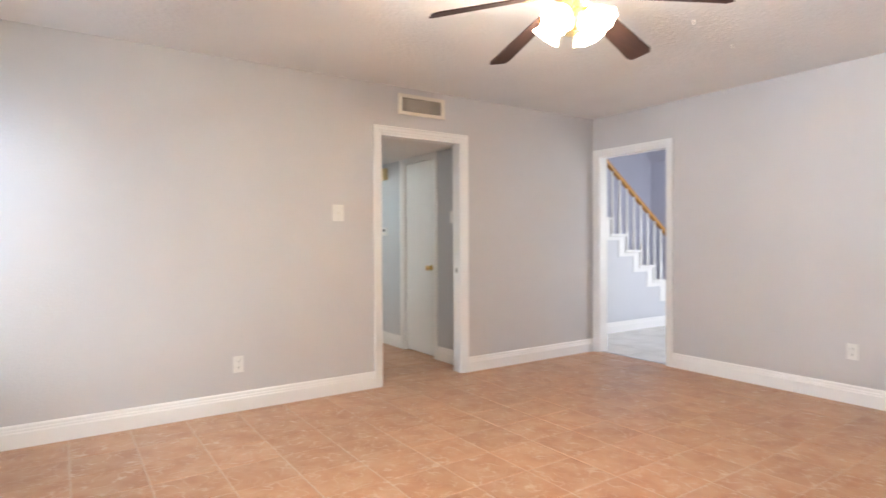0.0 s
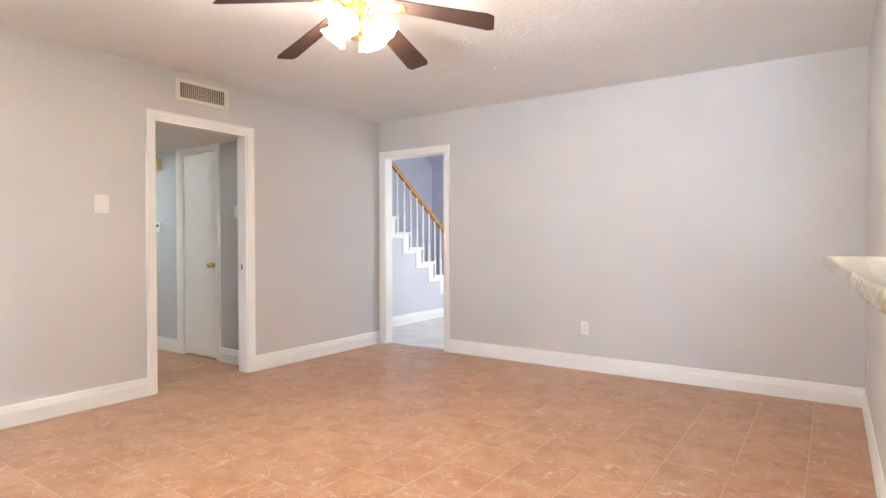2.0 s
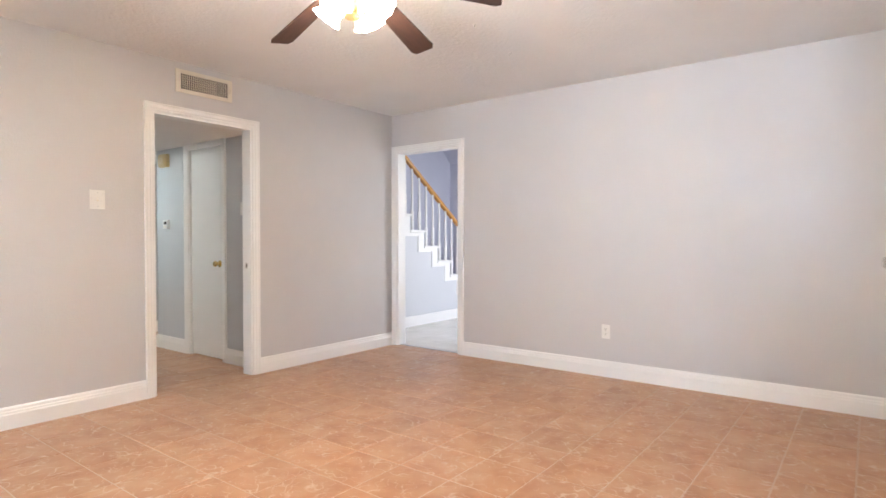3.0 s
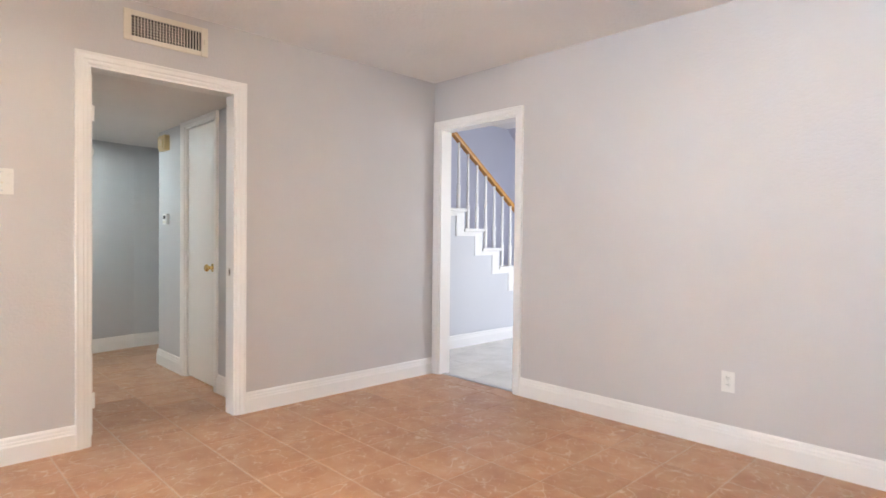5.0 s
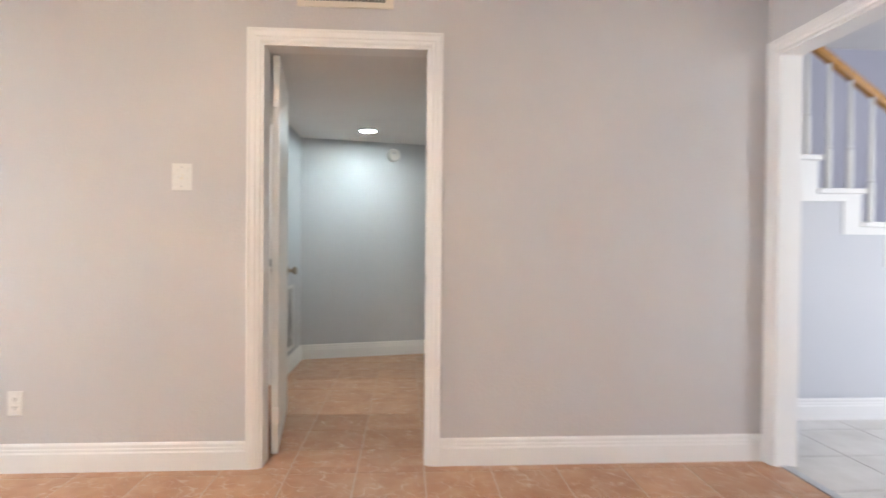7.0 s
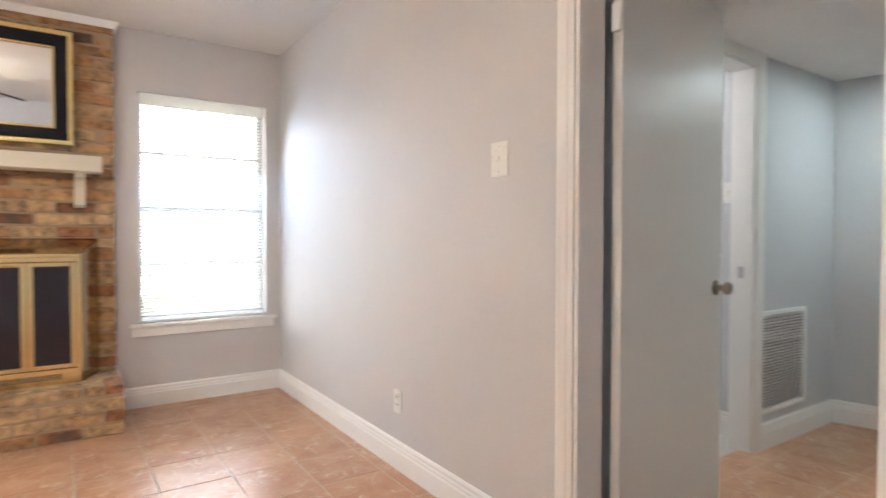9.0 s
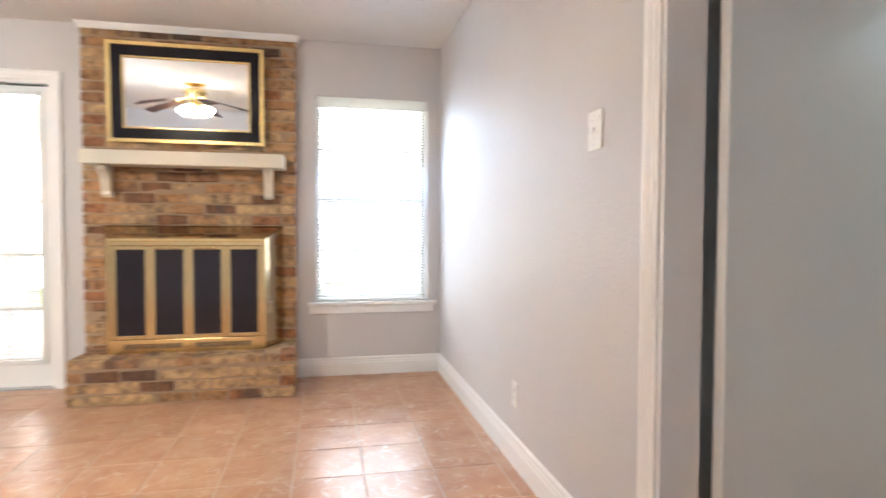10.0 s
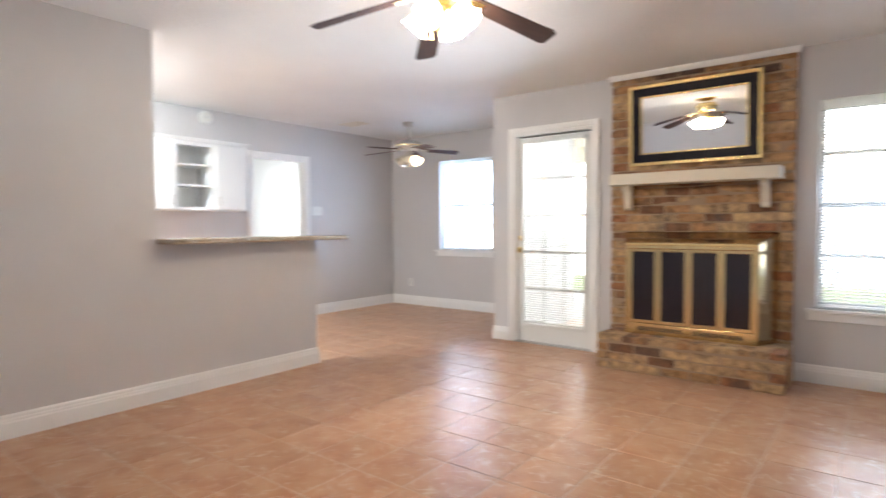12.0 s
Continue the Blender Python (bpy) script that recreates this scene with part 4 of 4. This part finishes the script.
def cabinet(y0, y1, label, opened):
    """A wall cabinet between y0 and y1 that looks to -x."""
    c = thing("wall_cabinet", label, "cabinet", pose(6.40, (y0 + y1) / 2, 1.33), "kitchen wall cabinets")
    w, h, d = (y1 - y0) / 2 - 0.001, 0.70, 0.30
    bm = bmesh.new()
    for a in ((-d, -0.001, -w, -w + 0.018, 0, h), (-d, -0.001, w - 0.018, w, 0, h), (-d, -0.001, -w + 0.018, w - 0.018, 0, 0.018), (-d, -0.001, -w + 0.018, w - 0.018, h - 0.018, h), (-0.012, -0.001, -w + 0.018, w - 0.018, 0.018, h - 0.018)):
        box(bm, *a)
    part("body", bm, CABINET, c)
    bm = bmesh.new()
    for a in ((-w, -w + 0.035, 0, h), (w - 0.035, w, 0, h), (-w + 0.035, w - 0.035, 0, 0.035), (-w + 0.035, w - 0.035, h - 0.045, h)):
        box(bm, -d - 0.019, -d - 0.0005, *a, 0.002, 1)
    part("face_frame", bm, CABINET, c)
    for z in (0.245, 0.455):
        part("shelf", boxed(-d + 0.004, -0.0125, -w + 0.0185, w - 0.0185, z, z + 0.018), CABINET, c)
    if not opened:
        k = part("cabinet_door", boxed(-d - 0.039, -d - 0.0195, -w + 0.012, w - 0.012, 0.012, h - 0.02, 0.004), CABINET, c)
        hy = (w - 0.04) * (1 if y0 < 1.8 else -1)
        part("handle", box(box(boxed(-d - 0.064, -d - 0.056, hy - 0.005, hy + 0.005, 0.05, 0.15, 0.003, 1), -d - 0.056, -d - 0.0395, hy - 0.004, hy + 0.004, 0.055, 0.065), -d - 0.056, -d - 0.0395, hy - 0.004, hy + 0.004, 0.135, 0.145), NICKEL, k, "nickel bar handle")
    bm = sweep([[(-d - 0.02 - u, -w - (u if y0 < 1.5 else 0), h + v), (-d - 0.02 - u, w, h + v)] for u, v in ((0, 0), (0.012, 0.0), (0.022, 0.022), (0.028, 0.034), (0, 0.034))])
    part("crown", bm, CABINET, c)


cabinet(1.27, 1.66, "white kitchen wall cabinet with a closed door", False)
cabinet(1.66, 2.08, "white kitchen wall cabinet with open empty shelves", True)
cabinet(2.08, 2.50, "white kitchen wall cabinet with a closed door", False)


# ---- stairs in the foyer ----
def staircase():
    s = thing("staircase", "white-trimmed staircase with oak handrail and white balusters", "staircase", pose(-0.64, 0, 0))
    RISE, RUN, Y0 = 0.208, 0.288, 6.48
    steps = [(Y0 + RUN * (7 - n), RISE * n) for n in range(1, 11)]        # nosing's y, tread's height
    bm = bmesh.new()
    for y, z in steps:
        box(bm, -0.96, -0.02, y - RUN - 0.002, y - 0.025, max(0.0, z - 0.45), z - 0.035)
    part("carcass", bm, FOYERWALL, s, "grey painted stair side")
    prof = [(steps[0][0] - 0.025, 0.0)]
    for y, z in steps:
        prof += [(y - 0.025, z - 0.035), (y - RUN - 0.025, z - 0.035)]
    prof += [(prof[-1][0], 0.0)]
    turn = Matrix(((0, 0, 1, 0), (1, 0, 0, 0), (0, 1, 0, 0), (0, 0, 0, 1)))
    bm = prism(prof, 0.02, Matrix.Translation((-0.02, 0, 0)) @ turn)
    part("side_panel", bm, FOYERWALL, s, "grey painted stair side")
    band = []
    for y, z in steps:
        band += [(y - 0.025, z - 0.035), (y - RUN - 0.025, z - 0.035)]
    inner = [(y - 0.118, z - 0.046) for y, z in band]
    outline = [(steps[0][0] - 0.025, 0.0)] + band + [(band[-1][0], band[-1][1] - 0.05)] + [(y, z) for y, z in inner[::-1][1:]] + [(steps[0][0] - 0.143, 0.0)]
    part("skirt_trim", prism(outline, 0.012, Matrix.Translation((0.0005, 0, 0)) @ turn), TRIM, s, "white stepped trim along the stair side")
    for y, z in steps:
        part("tread", boxed(-0.96, 0.030, y - RUN - 0.03, y, z - 0.034, z, 0.006, 1), TRIM, s, "white painted tread")
    for y, z in steps[:]:
        for k, dy in ((0, 0.075), (1, 0.219)):
            by = y - dy
            top = 1.549 + (7.232 - by) * 0.722 + 0.0
            if top - z < 0.3:
                continue
            L = top - z
            prof2 = [(0.0, 0.0), (0.0215, 0.0), (0.0215, 0.235), (0.014, 0.25), (0.019, 0.262), (0.013, 0.275), (0.0165, 0.33), (0.0115, L), (0, L)]
            part("baluster", lathe(prof2, pose(-0.03, by, z), 10), TRIM, s, "", True)
    d = Vector((0, 1, -0.722)).normalized()
    up = Vector((0, 0.722, 1)).normalized()
    rail = [(-0.026, 0.0), (0.026, 0.0), (0.032, 0.016), (0.030, 0.038), (0.016, 0.052), (-0.016, 0.052), (-0.030, 0.038), (-0.032, 0.016)]
    a, b = Vector((-0.03, 5.60, 1.549 + (7.232 - 5.60) * 0.722)), Vector((-0.03, 8.15, 1.549 + (7.232 - 8.15) * 0.722))
    bm = sweep([[a + Vector((u, 0, 0)) + up * v, b + Vector((u, 0, 0)) + up * v] for u, v in rail])
    part("handrail", bm, OAK, s, "golden oak handrail")
    part("newel", box(boxed(-0.085, 0.025, 8.15, 8.26, 0.0, 1.06, 0.006), -0.10, 0.04, 8.135, 8.275, 1.0605, 1.09, 0.006), TRIM, s, "white newel post")
    bm = sweep([[(w, 8.1, z), (w, 5.56, z)] for w, z in BASE])
    bm.transform(Matrix.Translation((0.0126, 0, 0)))
    part("skirting", bm, TRIM, s, "white moulded baseboard")


staircase()


# ---- fireplace ----
CX0, CX1, CY = 1.055, 2.43, 0.05
structure("wall_chimney", boxed(CX0 + 0.008, CX1 - 0.008, 0.0005, CY - 0.002, 0.0, H - 0.0005), MORTAR, "sandy mortar core of the brick chimney breast", "wall")


chim = thing("chimney_breast", "antique tan and brown brick chimney breast", "chimney breast", pose(CX0, 0, 0))
hearth = thing("hearth", "raised hearth of mottled antique brick", "hearth", pose(CX0 - 0.01, 0, 0))
part("mortar_core", boxed(0.008, 1.322, 0.055, 0.487, 0.0, 0.270), MORTAR, hearth)


def crown():
    lines = []
    for w, z in ((0.0, H - 0.044), (0.008, H - 0.044), (0.012, H - 0.03), (0.022, H - 0.014), (0.024, H - 0.001), (0.0, H - 0.001)):
        lines.append([(CX0 - 0.004 - w, 0.001, z), (CX0 - 0.004 - w, CY + 0.006 + w, z), (CX1 + 0.004 + w, CY + 0.006 + w, z), (CX1 + 0.004 + w, 0.001, z)])
    structure("trim_crown", sweep(lines), TRIM, "white crown moulding above the brick chimney", "trim")


crown()


def mantel():
    m = thing("mantel_shelf", "cream painted mantel shelf on two curved corbels", "mantel", pose(1.75, CY + 0.004, 1.49))
    part("shelf", boxed(-0.620, 0.630, 0.0, 0.185, 0.0, 0.092, 0.006), MANTEL, m)
    for x in (-0.51, 0.52):
        side = [(0.0, 0.0), (0.13, 0.0), (0.128, -0.03), (0.10, -0.05), (0.075, -0.085), (0.06, -0.13), (0.045, -0.165), (0.05, -0.19), (0.03, -0.205), (0.0, -0.205)]
        bm = prism(side, 0.055, Matrix(((0, 0, 1, x - 0.0275), (1, 0, 0, 0), (0, 1, 0, -0.0005), (0, 0, 0, 1))))
        part("corbel", bm, MANTEL, m, "curved cream corbel")


mantel()


def wall_mirror():
    f = thing("wall_mirror", "gilt and black framed mirror hung above the mantel", "mirror", pose(1.765, CY + 0.008, 1.655, 0, 0, 0) @ pose(0, 0, 0, -2.6))
    W, Hh = 0.497, 0.66
    def ring(a, b, y0, y1, mat, name, label=""):
        prof = [(a, y0), (a, y1 * 0.9), (a + 0.003, y1), (b - 0.003, y1), (b, y1 * 0.9), (b, y0)]
        lines = []
        for u, y in prof:
            lines.append([(-W + u, y, u), (W - u, y, u), (W - u, y, Hh - u), (-W + u, y, Hh - u), (-W + u, y, u)])
        bm = bmesh.new()
        rows = [[bm.verts.new(p) for p in line[:-1]] for line in lines]
        for i in range(len(rows)):
            p, q = rows[i], rows[(i + 1) % len(rows)]
            for j in range(4):
                k = (j + 1) % 4
                bm.faces.new((p[j], p[k], q[k], q[j]))
        part(name, bm, mat, f, label)
    ring(0.0, 0.026, 0.0, 0.030, BRASS, "outer_frame", "polished gilt outer frame")
    ring(0.0262, 0.092, 0.0, 0.020, BLACKMAT, "black_border", "glossy black inner border")
    ring(0.0922, 0.104, 0.0, 0.022, BRASS, "inner_frame", "polished gilt inner edge")
    part("mirror_glass", boxed(-W + 0.1042, W - 0.1042, 0.002, 0.008, 0.1042, Hh - 0.1042), MIRROR, f, "silvered mirror glass")
    part("backing", boxed(-W + 0.01, W - 0.01, -0.004, -0.0005, 0.01, Hh - 0.01), BLACKMAT, f)


wall_mirror()


def firescreen():
    f = thing("fireplace_doors", "brass-framed smoked glass fireplace doors on the hearth", "fireplace doors", pose(1.725, CY + 0.006, 0.278))
    W, Hh, F = 0.482, 0.735, 0.235
    BW, BH = 0.575, 0.815
    # flared hood: top and two sides from the brick to the front
    def quad(pts, name, mat, label=""):
        bm = bmesh.new()
        a = [bm.verts.new(p) for p in pts]
        n = (a[1].co - a[0].co).cross(a[2].co - a[0].co).normalized() * 0.006
        b = [bm.verts.new(v.co - n) for v in a]
        bm.faces.new(a)
        bm.faces.new(b[::-1])
        for i in range(4):
            j = (i + 1) % 4
            bm.faces.new((a[i], b[i], b[j], a[j]))
        part(name, bm, mat, f, label)
    quad([(-W, F, Hh), (W, F, Hh), (BW, 0, BH), (-BW, 0, BH)], "hood_top", HOODBRASS, "mirror-polished sloping brass top")
    quad([(-W, F, 0.0), (-W, F, Hh), (-BW, 0, BH), (-BW, 0, 0.0)], "hood_side", HOODBRASS, "mirror-polished brass side panel")
    quad([(W, F, Hh), (W, F, 0.0), (BW, 0, 0.0), (BW, 0, BH)], "hood_side", HOODBRASS, "mirror-polished brass side panel")
    bm = bmesh.new()
    for a, b, lo, hi in ((-W, -W + 0.022, 0, Hh), (W - 0.022, W, 0, Hh), (-W + 0.022, W - 0.022, Hh - 0.045, Hh), (-W + 0.022, W - 0.022, 0.0, 0.085)):
        box(bm, a, b, F - 0.012, F + 0.012, lo, hi, 0.003)
    part("outer_frame", bm, BRUSHED, f, "satin brass outer frame")
    part("frame_line", boxed(-W + 0.004, W - 0.004, F + 0.0122, F + 0.017, Hh - 0.020, Hh - 0.008, 0.002, 1), BRASS, f)
    part("back_plate", boxed(-W + 0.01, W - 0.01, 0.004, 0.010, 0.01, Hh - 0.02), SLOT, f)
    wdoor = (2 * W - 0.044) / 4
    for i in range(4):
        x0 = -W + 0.022 + wdoor * i + 0.001
        x1 = x0 + wdoor - 0.002
        g = part("glass_panel", boxed(x0 + 0.026, x1 - 0.026, F - 0.004, F + 0.001, 0.112, Hh - 0.072), DARKGLASS, f, "smoked dark glass panel")
        bm = bmesh.new()
        for a, b, lo, hi in ((x0, x0 + 0.028, 0.088, Hh - 0.047), (x1 - 0.028, x1, 0.088, Hh - 0.047), (x0 + 0.028, x1 - 0.028, 0.088, 0.112), (x0 + 0.028, x1 - 0.028, Hh - 0.072, Hh - 0.047)):
            box(bm, a, b, F - 0.006, F + 0.008, lo, hi, 0.003, 1)
        part("door_frame", bm, BRUSHED, f, "satin brass door frame")
        if i in (1, 2):
            part("pull", boxed(x0 + 0.05, x1 - 0.03, F + 0.0085, F + 0.016, Hh - 0.066, Hh - 0.056, 0.003, 1), BRUSHED, f)
    me = as_mesh("vent_slot", boxed(-0.0042, 0.0042, F + 0.0122, F + 0.0132, 0.028, 0.060), SLOT)
    for side in (-1, 1):
        for i in range(24):
            s = new("vent_slot", me)
            s.parent = f
            s.location.x = side * (0.045 + 0.0145 * i)
    part("damper_knob", lathe([(0, 0), (0.011, 0), (0.012, 0.010), (0.007, 0.018), (0, 0.019)], pose(0, F + 0.0122, 0.044, -90), 20), BRASS, f, "brass damper knob", True)


firescreen()


# ---- bricks and tiles ----
def rough_box(lx, ly, lz, seed):
    """A worn brick with chipped corners."""
    rnd = random.Random(seed)
    bm = boxed(-lx / 2, lx / 2, -ly / 2, ly / 2, -lz / 2, lz / 2, 0.006, 1)
    for v in bm.verts:
        v.co += Vector([rnd.uniform(-0.0042, 0.0042) for _ in range(3)])
    return bm


FULL = [as_mesh("brick", rough_box(0.196, 0.03, 0.062, i), BRICK) for i in range(6)]
HALF = [as_mesh("brick", rough_box(0.094, 0.03, 0.062, 40 + i), BRICK) for i in range(4)]
rb = random.Random(7)


def lay(parent, ox, oy, z, width, row, depth=0.03):
    """One course of bricks along x from ox; the first one of odd courses is a half."""
    x = 0.0
    off = row % 2
    while x < width - 0.03:
        want = 0.094 if (x == 0 and off) else 0.196
        if width - x < want + 0.03:
            want = width - x
        src = rb.choice(HALF if want < 0.14 else FULL)
        unit = 0.094 if want < 0.14 else 0.196
        b = new("brick", src)
        b.parent = parent
        b.location = (ox + x + want / 2, oy + rb.uniform(-0.003, 0.004), z)
        b.scale = (want / unit * (1 if rb.random() < 0.5 else -1), depth / 0.03, 1)
        b.rotation_euler = (0, radians(rb.uniform(-0.5, 0.5)), 0)
        x += want + 0.0105


courses = int(H / 0.0735) + 1
for r in range(courses):
    z = 0.036 + 0.0735 * r
    if z > H - 0.028:
        continue
    if z < 0.24:
        continue
    lay(chim, 0.0, CY - 0.012, z, CX1 - CX0, r)
for r in range(3):
    lay(hearth, 0.0, 0.478, 0.034 + 0.072 * r, 1.33, r)
top = [as_mesh("brick", rough_box(0.094, 0.225, 0.05, 70 + i), BRICK) for i in range(4)]
for j in range(13):
    for k in range(2):
        b = new("brick", rb.choice(top))
        b.parent = hearth
        b.location = (0.049 + 0.1025 * j, 0.170 + 0.2365 * k if k == 0 else 0.381, 0.252 + rb.uniform(-0.002, 0.002))
for sx in (0.012, 1.318):
    for r in range(3):
        for k in range(2):
            b = new("brick", rb.choice(FULL))
            b.parent = hearth
            b.location = (sx, 0.165 + 0.205 * k, 0.034 + 0.072 * r)
            b.rotation_euler = (0, 0, radians(90))
            b.scale = (0.95, 0.8, 1)

PX, PY, GAP = 0.3055, 0.3225, 0.0055
OX, OY = 0.075, 0.140
TT = 0.008


def clip_cells(x0, x1, y0, y1):
    """Tile rectangles of the common grid, cut to a rectangle of the plan."""
    out = []
    i0, i1 = math.floor((x0 - OX) / PX) - 1, math.ceil((x1 - OX) / PX) + 1
    j0, j1 = math.floor((y0 - OY) / PY) - 1, math.ceil((y1 - OY) / PY) + 1
    for i in range(i0, i1):
        for j in range(j0, j1):
            a, b = max(x0, OX + PX * i + GAP / 2), min(x1, OX + PX * (i + 1) - GAP / 2)
            c, d = max(y0, OY + PY * j + GAP / 2), min(y1, OY + PY * (j + 1) - GAP / 2)
            if b - a > 0.012 and d - c > 0.012:
                out.append((a, b, c, d))
    return out


def chamfered():
    bm = bmesh.new()
    lo = [bm.verts.new((sx * 0.5, sy * 0.5, -0.6)) for sx, sy in ((-1, -1), (1, -1), (1, 1), (-1, 1))]
    mid = [bm.verts.new((sx * 0.5, sy * 0.5, -0.18)) for sx, sy in ((-1, -1), (1, -1), (1, 1), (-1, 1))]
    hi = [bm.verts.new((sx * 0.494, sy * 0.494, 0.0)) for sx, sy in ((-1, -1), (1, -1), (1, 1), (-1, 1))]
    for a, b in ((lo, mid), (mid, hi)):
        for i in range(4):
            j = (i + 1) % 4
            bm.faces.new((a[i], a[j], b[j], b[i]))
    bm.faces.new(hi)
    return as_mesh("tile", bm, TILE)


floor_ob = bpy.data.objects["floor"]
tile_me = chamfered()
rt = random.Random(11)
loose = []
for a, b, c, d in clip_cells(0.0, X1, 0.0, Y1 + 0.03):
    t = new("tile", tile_me)
    t.parent = floor_ob
    t.location = ((a + b) / 2, (c + d) / 2, rt.uniform(-0.0007, 0.0005))
    t.scale = (b - a, d - c, TT)
    t.rotation_euler = (radians(rt.uniform(-0.06, 0.06)), radians(rt.uniform(-0.06, 0.06)), 0)
for rect in ((-3.0, 0.0, 2.50, 4.75), (X1, 6.40, 0.0, Y1), (3.68, 6.40, -1.40, 0.0)):
    loose += clip_cells(*rect)
verts, faces = [], []
for a, b, c, d in loose:
    k = len(verts)
    h = rt.uniform(-0.0006, 0.0004)
    e = 0.0018
    verts += [(a, c, -0.005), (b, c, -0.005), (b, d, -0.005), (a, d, -0.005), (a, c, h - 0.0015), (b, c, h - 0.0015), (b, d, h - 0.0015), (a, d, h - 0.0015),
              (a + e, c + e, h), (b - e, c + e, h), (b - e, d - e, h), (a + e, d - e, h)]
    for q in (0, 4):
        for i in range(4):
            j = (i + 1) % 4
            faces.append((k + q + i, k + q + j, k + q + 4 + j, k + q + 4 + i))
    faces.append((k + 8, k + 9, k + 10, k + 11))
me = bpy.data.meshes.new("tiles")
me.from_pydata(verts, [], faces)
me.materials.append(TILE)
rest = new("tiles", me)
rest.parent = floor_ob
tagged(rest, "terracotta marble floor tiles of the further rooms", "", "", "stuff")

bm_tile = boxed(-0.5, 0.5, -0.5, 0.5, -0.6, 0.0)
foyer_me = as_mesh("tile", bm_tile, FOYERTILE)
for i in range(8):
    for j in range(9):
        t = new("tile", foyer_me)
        t.parent = foyer_floor
        t.location = (-1.45 + 0.405 * i, 5.69 + 0.405 * j, 0.0)
        t.scale = (0.4, 0.4, 0.008)
        if t.location.x > FX - 0.1 or t.location.y > 9.0:
            bpy.data.objects.remove(t)
